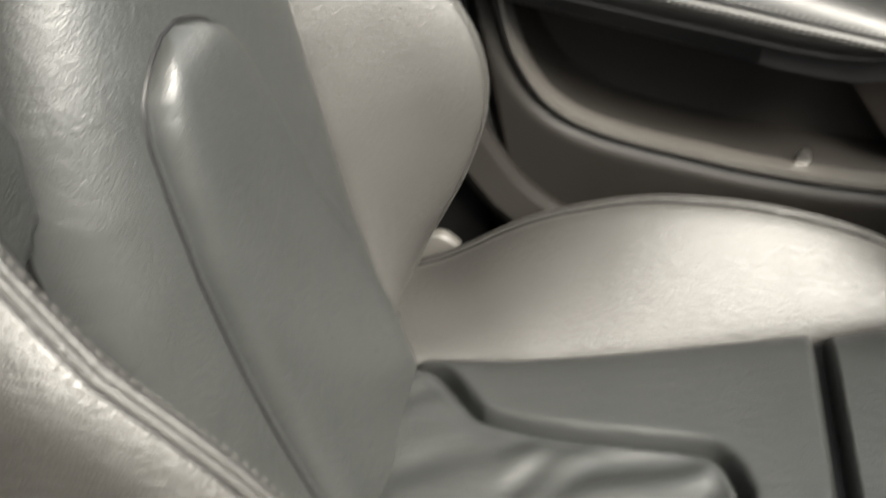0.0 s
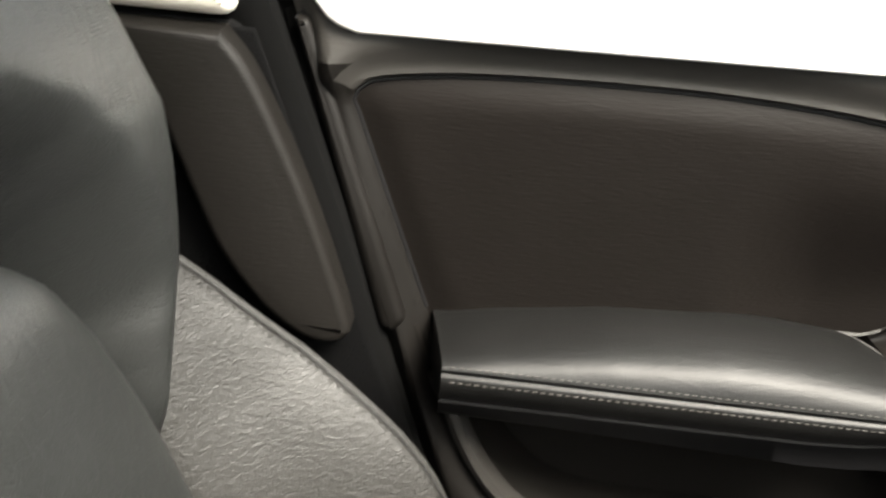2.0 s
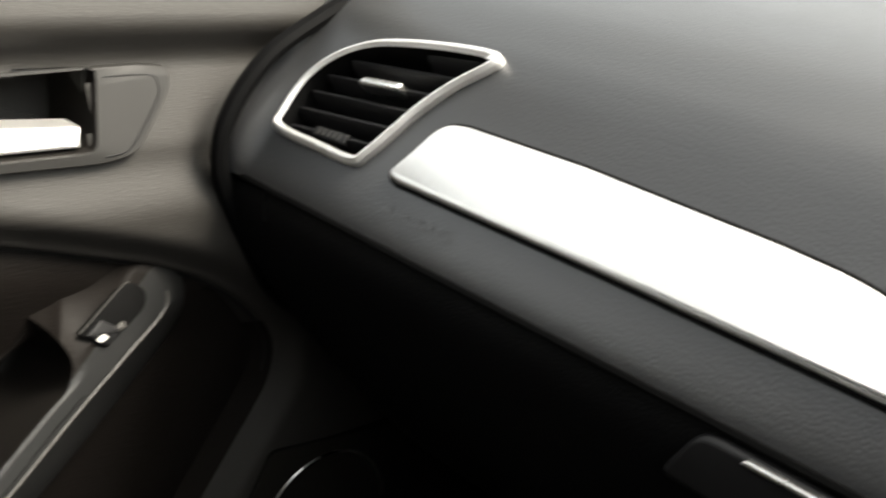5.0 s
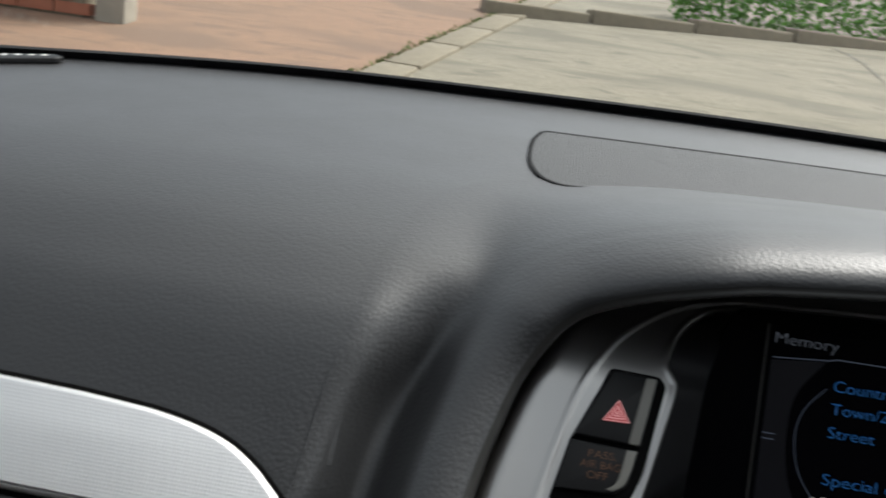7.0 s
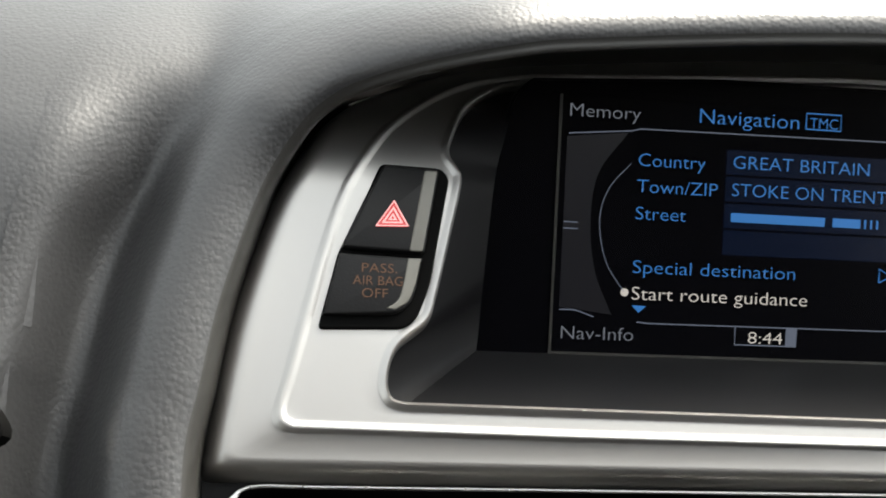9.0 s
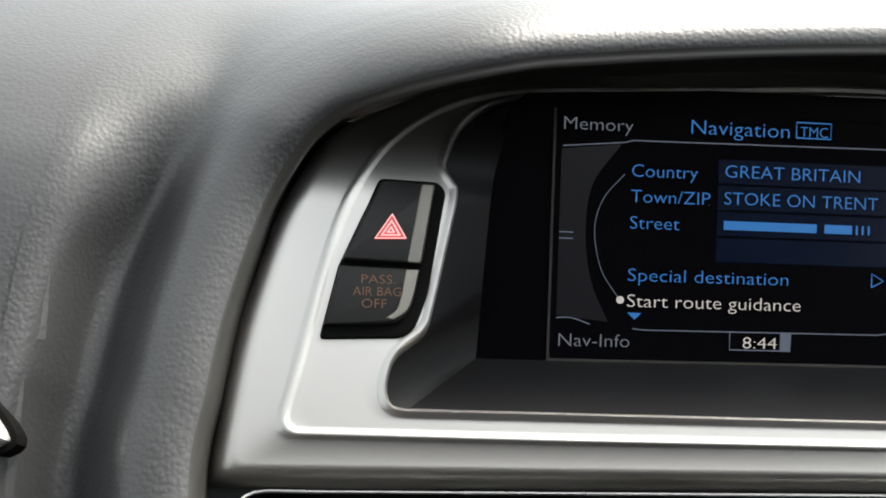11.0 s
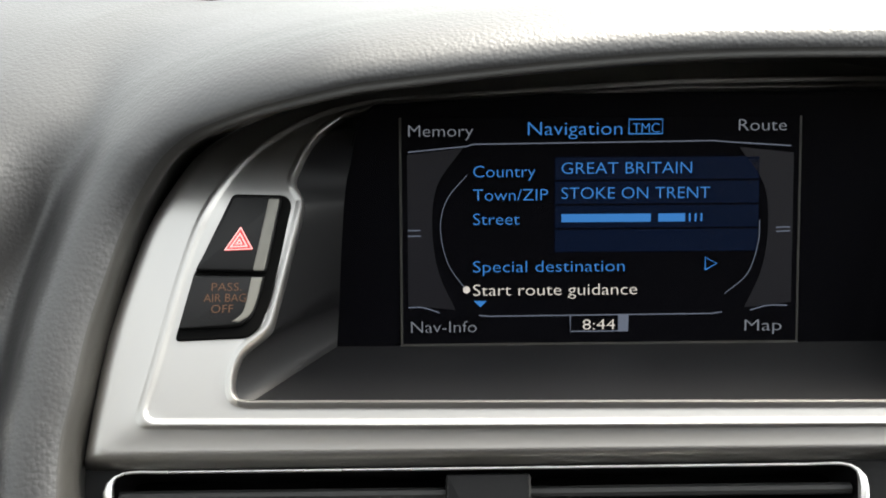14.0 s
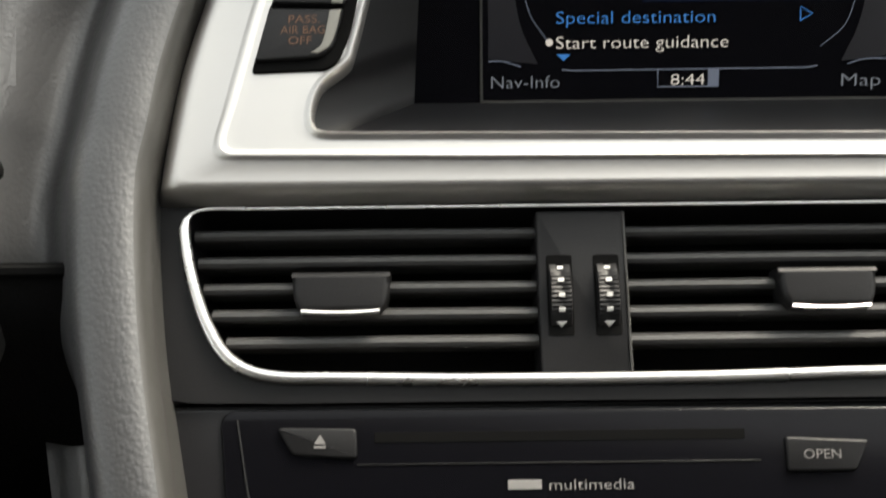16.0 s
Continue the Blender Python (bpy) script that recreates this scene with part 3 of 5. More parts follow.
def pillar():
    """The centre pillar behind the passenger door."""
    def at(y, z, w):
        return np.array([-.685 + w, y, z])
    low = thing("pillar_trim", (-.685, -.30, .24), "dark grey lower centre pillar trim with a rolled edge", "pillar trim", kind="structure")
    o = np.vstack([spline([(-.243, .925), (-.224, .90), (-.193, .835), (-.166, .76), (-.166, .746), (-.178, .740), (-.196, .745), (-.219, .763), (-.243, .795), (-.258, .828), (-.275, .87)], 5), A((-.33, .925))])
    part("panel", plate(at, o, -.03, .022, .006, 4), PILLAR, low)
    part("backing", plate(at, A((-.60, .24), (-.02, .24), (-.08, .55), (-.135, .70), (-.225, .93), (-.60, .93)), -.05, .0, .01), DASH_DARK, low, "black lower pillar cover")
    up = rounded(A((-.60, .93), (-.236, .93), (-.31, 1.40), (-.60, 1.40)), [.0, .012, .01, 0], 4)
    tagged(mesh_ob("pillar_cover", plate(at, up, -.04, .012, .010, 4), CREAM), "pale cream upper centre pillar cover", "pillar trim", kind="structure")
    seal = sweep(spline([at(-.262, .99, -.01), at(-.232, .93, -.01), at(-.155, .72, -.01), at(-.095, .56, -.01), at(-.02, .44, -.01), at(.10, .38, -.01), at(.4, .36, -.01)], 6), circle(.016, 10, .6), A(1, 0, 0).ravel())
    tagged(mesh_ob("door_seal", seal, VOID), "black rubber door seal", "door seal", kind="structure")
    sill = sweep(spline([at(-.115, .585, .02), at(-.088, .55, .02), at(-.05, .515, .02), at(0, .49, .02), at(.1, .46, .02), at(.4, .45, .02)], 6), [(-.02, -.02), (.02, -.02), (.02, .0), (.012, .009), (-.012, .009), (-.02, 0)], A(1, 0, .4).ravel())
    tagged(mesh_ob("sill_trim", sill, CARD_SHADED), "dark grey sill trim curving up into the pillar", "sill trim", kind="structure")
    tagged(mesh_ob("sill_passenger", box(-.76, -.66, -.6, .95, .20, .43), DASH_DARK), "dark sill under the passenger door", "sill", kind="structure")
    belt = thing("belt_anchor", (-.635, -.105, .45), "small pale belt end fitting beside the seat", "seat belt")
    f = lambda a, b, c: np.array([-.635 + c, a, b])
    part("tongue", plate(f, rounded(A((-.135, .435), (-.112, .43), (-.085, .475), (-.105, .486), (-.122, .478)), .006, 3), -.006, .004, .003), GREY, belt)
    part("webbing", plate(f, A((-.128, .24), (-.104, .24), (-.104, .44), (-.128, .44)), -.002, .001, .0005, 1), CARPET, belt)


# ---------------------------------------------------------------- passenger door
INSERT_TOP = [(-.177, .884), (-.170, .896), (-.148, .902), (-.092, .907), (0, .909), (.06, .908), (.123, .904), (.192, .895), (.249, .882), (.289, .870), (.333, .856), (.371, .838), (.402, .814), (.422, .788), (.427, .768), (.421, .743), (.399, .708), (.364, .655)]
INSERT_LOW = [(.335, .616), (.255, .595), (.159, .586), (.088, .586), (.03, .588), (-.014, .595), (-.046, .611), (-.07, .637), (-.086, .664), (-.098, .690), (-.108, .712), (-.122, .748)]


def passenger_door():
    d = thing("car_door", (-.72, .1, .36), "closed front passenger door with dark trim and bright aluminium inlay", "car door")
    hollow = np.vstack([spline(INSERT_TOP, 4), spline(INSERT_LOW, 4)])
    hollow = resample(hollow, 170, True)
    core = inset(hollow, .013)
    deep = inset(hollow, .0175)
    opening = rounded(A((.175, .975), (.304, .9785), (.296, .9335), (.204, .9335), (.188, .946)), [.003, .003, .005, .010, .012], 4)

    def rear(z):
        return table(z, [(.30, -.010), (.40, -.020), (.55, -.080), (.70, -.136), (.93, -.211), (1.0, -.239)])

    def along(y, z):
        # columns fan out so that the first one follows the door's rear edge
        return y + (rear(z) + .25) * max(0.0, (.08 - y) / .33)

    def card(y, z):
        y = along(y, z)
        if inside(core, (y, z)):
            y, z = nearest(core, (y, z))
        e = reach(hollow, (y, z))
        w = -(1.6 + 7 * smooth((.73 - z) / .02) * smooth((.30 - y) / .03)) * e if inside(hollow, (y, z)) else 0.014 * smooth(e / .022)
        w += 0.022 * smooth((z - .978) / .03)
        w -= 0.02 * smooth((y - .46) / .2)
        w -= 0.016 * (1 - smooth((y - rear(z)) / .016))
        return door(y, z, w)

    ys = np.concatenate([np.arange(-.25, .53, .0045), np.arange(.53, .66, .02)])
    zs = np.concatenate([np.arange(.34, .56, .01), np.arange(.56, 1.02, .0045)])
    opn = inset(opening, .001)
    # below and behind this line the card takes its shaded copy
    upper = lambda y, z: (z > .742 and (y > -.10 or z > .908)) or y > .34
    solid = lambda y, z: not inside(deep, (y, z)) and not inside(opn, (y, z))
    part("door_card", grid(card, list(ys), list(zs), lambda y, z: upper(along(y, z), z) and solid(along(y, z), z)), CARD, d)
    part("lower_door_card", grid(card, list(ys), list(zs), lambda y, z: not upper(along(y, z), z) and solid(along(y, z), z)), CARD_SHADED, d, "lower door card in the shaded copy of the card colour")
    # black strip added along the card's edge as the dark of the gap
    part("rear_edge", sweep(np.array([door(rear(z) - .003, z, -.012) for z in np.linspace(.36, .93, 60)]), circle(.0065, 8), A(1, 0, 0).ravel()), VOID, d, "black strip for the shade in the gap behind the door")
    # window ledge
    led = sweep([door(-.26, 1.009, -.005), door(.2, 1.016, -.005), door(.66, 1.034, -.005)],
                [(-.012, -.03), (-.012, .018), (-.004, .026), (.006, .022), (.014, .008), (.016, -.03)], A(1, 0, 0).ravel())
    part("window_ledge", led, CARD, d, "soft grey window ledge")
    part("outer_skin", box(-.80, -.765, -.25, .70, .32, .99), DASH_DARK, d)
    # aluminium inlay
    strip = np.vstack([spline([(-.222, .956), (-.207, .951), (-.197, .939), (-.186, .929), (-.172, .9245)], 4), A((-.07, .926), (.10, .929), (.1885, .9305)),
                       spline([(.1885, .9305), (.176, .952), (.169, .9735)], 3), A((.0, .9655), (-.10, .9610), (-.2, .957))])
    part("inlay_strip", plate(door, strip, .004, .0195, .0016), ALU, d, "bright brushed aluminium inlay strip")
    # inner handle
    bez = rounded(A((.1705, .974), (.190, .930), (.203, .9275), (.302, .9265), (.321, .931), (.347, .963), (.351, .974), (.344, .980)), [.004, .006, .01, .012, .012, .01, .006, .006], 4)
    c = opening.mean(0)
    ang = np.linspace(-math.pi, math.pi, 121)[:-1]

    def polar(o):
        q = resample(o, 900, True) - c
        th = np.arctan2(q[:, 1], q[:, 0])
        k = np.argsort(th)
        r = np.interp(ang, th[k], np.linalg.norm(q, axis=1)[k], period=2 * math.pi)
        return c + np.stack([r * np.cos(ang), r * np.sin(ang)], 1)
    ob, oi = polar(bez), polar(opening)
    h = part("handle_bezel", band(door, ob, oi, -.002, .0200, .0007), BEZEL, d, "dark grey handle surround")
    cup = loft([lift(door, oi, .018), lift(door, inset(oi, .002), -.01), lift(door, inset(oi, .006), -.034)], True, False, True)
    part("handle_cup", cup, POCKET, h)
    lever = np.vstack([A((.1790, .9720), (.2165, .9735)), spline([(.2165, .9735), (.2205, .967), (.2265, .957), (.236, .9505), (.255, .949)], 4), A((.2900, .9470), (.2885, .9355)),
                       spline([(.2885, .9355), (.25, .9355), (.204, .9355), (.196, .939), (.188, .949)], 4)])
    lv = plate(door, lever, -.004, .0165, .0030, 4)
    part("handle_lever", lv, ALU, h, "satin silver pull lever")
    groove = spline([(.308, .9735), (.336, .9735), (.341, .969), (.339, .960), (.321, .938), (.313, .9325), (.302, .931)], 5)
    part("groove", sweep(lift(door, groove, .0199), circle(.0006, 5), A(1, 0, 0).ravel()), BLACK, h)
    # shadow gap round the leatherette field
    gap = inset(hollow, .0034)
    low = int(np.argmin(gap[:, 1]))
    gap = np.array([p for p in np.roll(gap, -low, 0) if p[1] > .748])
    part("groove", sweep(lift(door, gap, -.0052), circle(.0013, 6), A(1, 0, 0).ravel()), BLACK, d, "thin black gap round the leatherette panel")
    # leatherette field above the armrest
    foot = [(-.2, .735), (-.117, .744), (-.079, .754), (-.008, .764), (.063, .7665), (.10, .763), (.131, .756), (.154, .754), (.173, .757), (.210, .779), (.243, .803), (.262, .818), (.285, .828), (.31, .835), (.345, .838), (.40, .815), (.45, .79)]
    brow = [(.14, .70), (.20, .715), (.24, .745), (.28, .785), (.31, .835), (.345, .838), (.40, .815), (.45, .79)]

    def field(y, z):
        e = reach(hollow, (y, z))
        deep_in = -.010 * smooth((.84 - z) / .05) if z < table(y, brow) + 1e-6 and y > .15 and z < .83 else 0
        return door(y, z, -.006 + .004 * smooth(e / .025) + deep_in if deep_in else -.006 + .004 * smooth(e / .025) - .021 * smooth((.87 - z) / .10) * smooth((y - .05) / .08) * (1 - smooth((y - .30) / .08)))
    gy, gz = list(np.arange(-.20, .45, .006)), list(np.arange(.60, .918, .006))
    big = inset(hollow, -.014)
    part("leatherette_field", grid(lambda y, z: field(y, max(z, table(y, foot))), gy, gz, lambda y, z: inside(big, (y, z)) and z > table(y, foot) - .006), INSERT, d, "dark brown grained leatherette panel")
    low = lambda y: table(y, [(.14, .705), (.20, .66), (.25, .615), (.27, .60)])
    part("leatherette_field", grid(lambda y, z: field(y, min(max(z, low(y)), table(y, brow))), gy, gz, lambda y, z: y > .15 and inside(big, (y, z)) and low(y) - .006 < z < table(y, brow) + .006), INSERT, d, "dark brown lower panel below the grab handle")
    # map pocket
    pk = resample(np.vstack([spline(INSERT_LOW, 4), A((-.12, .76), (.15, .76), (.30, .66), (.40, .70))]), 140, True)
    pk_back = pk * A(.94, .94) + A(.009, .042)
    rim = np.array([.004 if z < .745 and y < .27 else -.03 for y, z in pk])
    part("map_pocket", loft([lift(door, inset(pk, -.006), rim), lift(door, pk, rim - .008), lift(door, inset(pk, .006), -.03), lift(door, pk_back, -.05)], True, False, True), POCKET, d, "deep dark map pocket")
    lip = spline(INSERT_LOW[:-1], 5)
    lipn = resample(lip, 90)
    part("pocket_lip", sweep(lift(door, lipn, .009), [(-.008, -.008), (-.0065, .003), (-.002, .0065), (.003, .005), (.006, -.004), (.006, -.008)], A(1, 0, 0).ravel()), CARD, d, "rolled lip of the map pocket")
    # rolled edge of the door card round the leatherette
    rim = resample(hollow, 420, True)
    rim = np.roll(rim, -int(np.argmin(rim[:, 1])), 0)
    rings = []
    for e in (-.012, -.008, -.005, -.0025, 0, .0018, .0035, .006, .010):
        ring = inset(rim, e)
        rings.append(np.array([door(y, z, (.014 * smooth(-e / .022) if e < 0 else -1.9 * e) + .0007 - .016 * (1 - smooth((y - rear(z)) / .016))) for (y, z), (y0, z0) in zip(ring, rim) if z0 > .755 and (y0 > -.10 or z0 > .888)]))
    part("card_edge", loft(rings, False), CARD, d, "soft rolled edge of the door card", 60)
    rings = []
    for e in (.0006, .003, .006, .010, .014, .019, .024):
        ring = inset(rim, e)
        rings.append(np.array([door(y, z, .0016 - 1.5 * e) for (y, z), (y0, z0) in zip(ring, rim) if .60 < z0 < .80 and y0 > .28]))
    part("insert_edge", loft(rings, False), INSERT, d, "dark tucked edge of the lower leatherette", 60)
    # small bright fastener in the pocket
    sp = [door(.178 + .006 * math.cos(t), .597 + .006 * math.sin(t), -.004) for t in np.linspace(0, 6.28, 11)[:-1]]
    part("clip", loft([np.array(sp), np.array(sp) + A(.008, 0, 0)], True, True, True), CHROME, d, "small bright clip")
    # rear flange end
    part("rear_flange", plate(door, rounded(A((-.211, .93), (-.200, .93), (-.131, .748), (-.140, .738), (-.148, .742)), .005, 3), -.01, .013, .006), CARD_SHADED, d)
    # armrest: a flat leather top that rolls over into a double seam
    crown_z = [(-.128, .747), (-.079, .757), (-.008, .766), (.063, .7695), (.10, .768), (.135, .764), (.2, .757)]
    under_z = [(-.12, 1.0), (.12, 1.0), (.150, .93), (.176, .78), (.195, .52), (.21, .45)]
    across = [(0, .36), (.13, .12), (.27, 0), (.42, .0), (.55, .06), (.66, .15), (.76, .26), (.85, .40), (.92, .57), (.965, .76), (.99, .92), (1.0, 1.0)]
    secs, under, seam = [], [], []
    for f in np.linspace(0, 1, 61):
        sec = []
        for t, g in spline(across, 2):
            x = -.723 + .082 * t
            y0 = -.118 + .012 * t
            y1 = table(t, [(0, .131), (.27, .152), (.88, .188), (1, .196)])
            y = y0 + (y1 - y0) * f
            zb, zs = table(y, crown_z), .7450 - .0055 * (y + .107) / .30
            sec.append(np.array([x, y, zb + (zs + .0012 - zb) * g]))
        y = -.106 + .302 * f
        zs, q = .7450 - .0055 * f, table(y, under_z)
        for x, dz in ((-.6404, -.0002), (-.6412, -.0018), (-.6432, -.0034), (-.6412, -.0050), (-.6402, -.0068), (-.6405, -.011), (-.6425, -.0165), (-.6465, -.0225), (-.6500, -.0262)):
            sec.append(np.array([x, y, zs + dz * (q if dz < -.009 else 1)]))
        secs.append(np.array(sec))
        zu = zs - .0262 * q
        under.append(np.array([(-.6500, y, zu), (-.6486, y, zu - .0006), (-.6484, y, zu - .0016), (-.6500, y, zu - .0026), (-.655, y, zu - .012 - .012 * f), (-.668, y, zu - .022 - .006 * f), (-.70, y - .02 * f, zu - .028), (-.725, y - .03 * f, zu - .028)]))
        seam.append((y, zs))
    arm = part("armrest", loft(secs, False), LEATHER_ARM, d, "padded black leather armrest with double seam", 50)
    part("armrest_base", loft(under, False), BLACK, arm, "hard black armrest underside", 50)
    for dz in (.0020, -.0080):
        part("stitching", stitches([(-.6401 if dz < 0 else -.6406, y, z + dz) for y, z in seam[1:-1]], (1, 0, .25), .0032, .0016, .00038), THREAD, arm, "pale seam thread")
    end = secs[0]
    part("armrest_end", (np.vstack([end, A((-.725, -.118, .715))]), [tuple(range(len(end) + 1))]), LEATHER_ARM, arm)
    # grab handle, rising from the tip of the armrest to the window switch
    outer = resample(spline([(.1961, .7383), (.2254, .7557), (.2661, .7829), (.3091, .8095), (.3336, .8245), (.3405, .8340), (.3382, .8452), (.3304, .8521), (.3091, .8560), (.2875, .8549), (.2666, .8491), (.2501, .8362)], 8), 120)
    inner = resample(spline([(.1869, .7502), (.1982, .7526), (.2255, .7722), (.2497, .7884), (.2642, .7974), (.2700, .8068), (.2705, .8152), (.2664, .8240), (.2603, .8306), (.2501, .8356)], 8), 120)
    foot3 = resample(spline([(-.668, .214, .712), (-.678, .242, .722), (-.692, .283, .747), (-.708, .326, .774), (-.713, .357, .803), (-.714, .367, .823), (-.713, .360, .845), (-.710, .340, .858), (-.710, .309, .862), (-.712, .2875, .861), (-.716, .2666, .855), (-.718, .2501, .842)], 8), 120)

    def shoulder(y, z):
        """Behind the switch the handle turns away into the door."""
        e = max(0.0, .2765 + (z - .8273) * (1.583 if z > .8273 else 3.0) - y)
        return handle_face(y, z, 0) + A(-.95 * e * smooth(e / .006), 0, 0).ravel()
    out3 = np.array([shoulder(y, z) for y, z in outer])
    inn3 = np.array([shoulder(y, z) for y, z in inner])
    away = foot3 - out3
    away /= np.maximum(np.linalg.norm(away, axis=1), 1e-6)[:, None]
    width = np.linalg.norm(out3 - inn3, axis=1)[:, None]
    to_in = (inn3 - out3) / np.maximum(width, 1e-6)
    r = np.minimum(.0035, .48 * width)
    rings = [foot3, foot3 * .6 + out3 * .4 + A(.003, 0, 0)] + [out3 + away * r * (1 - math.sin(a)) + to_in * r * (1 - math.cos(a)) for a in np.linspace(0, math.pi / 2, 6)]
    rings += [(out3 + to_in * r) * (1 - f) + (inn3 - to_in * np.minimum(.0025, .2 * width)) * f for f in (.2, .4, .6, .8, 1)]
    rings += [inn3 + A(-.0008, 0, 0), inn3 + A(-.0035, .0008, -.0006)]
    bar_ob = part("grab_handle", loft([r[:84] for r in rings], False), HANDLE, d, "slanted black grab handle with a window switch", 60)
    # rest of the same handle, its shade put into a darker colour
    part("handle_shaded_end", loft([r[83:] for r in rings], False), INSERT, bar_ob, "handle end behind the window switch, darkened for its shade", 60)
    part("handle_seam", sweep(np.array([handle_face(*(p * .72 + q * .28), .0001) for p, q in zip(outer[2:48], inner[2:48])]), circle(.00045, 6), A(1, 0, .3).ravel()), VOID, bar_ob, "fine dark joint along the handle")
    # lighter line that paints the highlight on the handle's outer edge
    edge = [out3[i] + (away[i] + to_in[i]) * .0011 for i in range(1, 76)]
    part("handle_highlight", sweep(np.array(edge), circle(.0011, 8), A(1, 0, .3).ravel()), GREY, bar_ob, "grey line painted as the highlight along the handle edge")
    # finger hollow behind the handle
    brink = resample(spline([(-.722, .131, .756), (-.722, .154, .754), (-.722, .173, .757), (-.722, .210, .779), (-.718, .243, .804), (-.7125, .2575, .8255), (-.7180, .2501, .8356)], 10), 120)
    wall = []
    for f in np.linspace(0, 1, 15):
        ring = brink * (1 - f) + (inn3 + A(-.0035, .0008, -.0006)) * f
        k = np.array([smooth(i / 22) * smooth((119 - i) / 10) for i in range(120)])[:, None]
        wall.append(ring + A(-.042, .004, -.016) * k * math.sin(math.pi * min(1, f * 1.02)) ** .6)
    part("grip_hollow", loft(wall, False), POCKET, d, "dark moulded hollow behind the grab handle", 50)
    part("hollow_edge", sweep(brink[:108] + A(.0006, 0, .0004), circle(.0011, 7), A(1, 0, .4).ravel()), POCKET, d, "soft edge line of the grip hollow")
    # two grey lines paint the edge highlights at the armrest tip
    part("sliver_sheen", sweep(brink[:34] + A(.0014, 0, .0007), [(-.0012, -.0008), (-.0009, .0006), (.0009, .0006), (.0012, -.0008)], A(1, 0, .5).ravel()), GREY, d, "thin grey line painted as the sheen where the armrest meets the hollow")
    part("corner_highlight", sweep(spline([(-.7205, .133, .7568), (-.714, .153, .7568), (-.703, .169, .7530), (-.690, .180, .7460)], 6), [(-.0009, -.001), (-.0005, .0006), (.0005, .0006), (.0009, -.001)], A(.6, 0, .8).ravel()), GREY, d)
    # window switch in its well
    so = rounded(A((.2777, .8273), (.3100, .8477), (.3190, .8477), (.3255, .8400), (.3224, .8318), (.3069, .8229), (.2938, .8156), (.2874, .8179)), [.001, .004, .005, .005, .006, .004, .002, .001], 4)
    part("switch_well", plate(handle_face, so, -.003, .0012, .0003, 1), VOID, bar_ob)
    part("well_rim", sweep(lift(handle_face, spline([(.2777, .8273), (.2900, .8351), (.3100, .8477), (.3150, .8488)], 5), .0006), circle(.00045, 6), A(1, 0, .3).ravel()), GREY, bar_ob)
    key = part("window_switch", plate(handle_face, rounded(A((.2815, .8262), (.2917, .8328), (.3045, .8238), (.2938, .8164)), .0012, 3), .0004, .0034, .0012), BLACK, bar_ob, "rocker switch for the window")
    part("switch_icon", plate(handle_face, rounded(A((.2868, .8226), (.2912, .8250), (.2945, .8222), (.2900, .8202)), .0006, 2), .0032, .0036, .0001, 1), WHITE, key)
    part("switch_tip", plate(handle_face, rounded(A((.3003, .8259), (.3060, .8284), (.3078, .8252), (.3030, .8232)), .0008, 2), .0006, .0036, .0008), GREY, key)
    # loudspeaker cover
    cov = rounded(A((.419, .696), (.80, .655), (.80, .46), (.35, .46), (.352, .55), (.385, .628)), [.006, .02, .02, .03, .03, .02], 4)
    part("speaker_cover", plate(door, cov, -.02, .017, .002), SPEAKER, d, "dark loudspeaker cover")
    ringp = [(.470 + .061 * math.cos(t), .607 + .070 * math.sin(t)) for t in np.linspace(0, 2 * math.pi, 61)[:-1]]
    part("speaker_ring", sweep(lift(door, np.array(ringp), .0175), circle(.0009, 6), A(1, 0, 0).ravel(), True), CHROME, d, "thin bright loudspeaker ring")


# ---------------------------------------------------------------- passenger seat
SEAT_X = -0.39
LEAN, RAKE = radians(22), radians(17)


def back(s, r, h):
    return np.array([SEAT_X + s, -.150 - r * math.sin(LEAN) + h * math.cos(LEAN), .46 + r * math.cos(LEAN) + h * math.sin(LEAN)])


def squab(s, q, h):
    return np.array([SEAT_X + s, -.115 + q * math.cos(RAKE) - h * math.sin(RAKE), .46 + q * math.sin(RAKE) + h * math.cos(RAKE)])


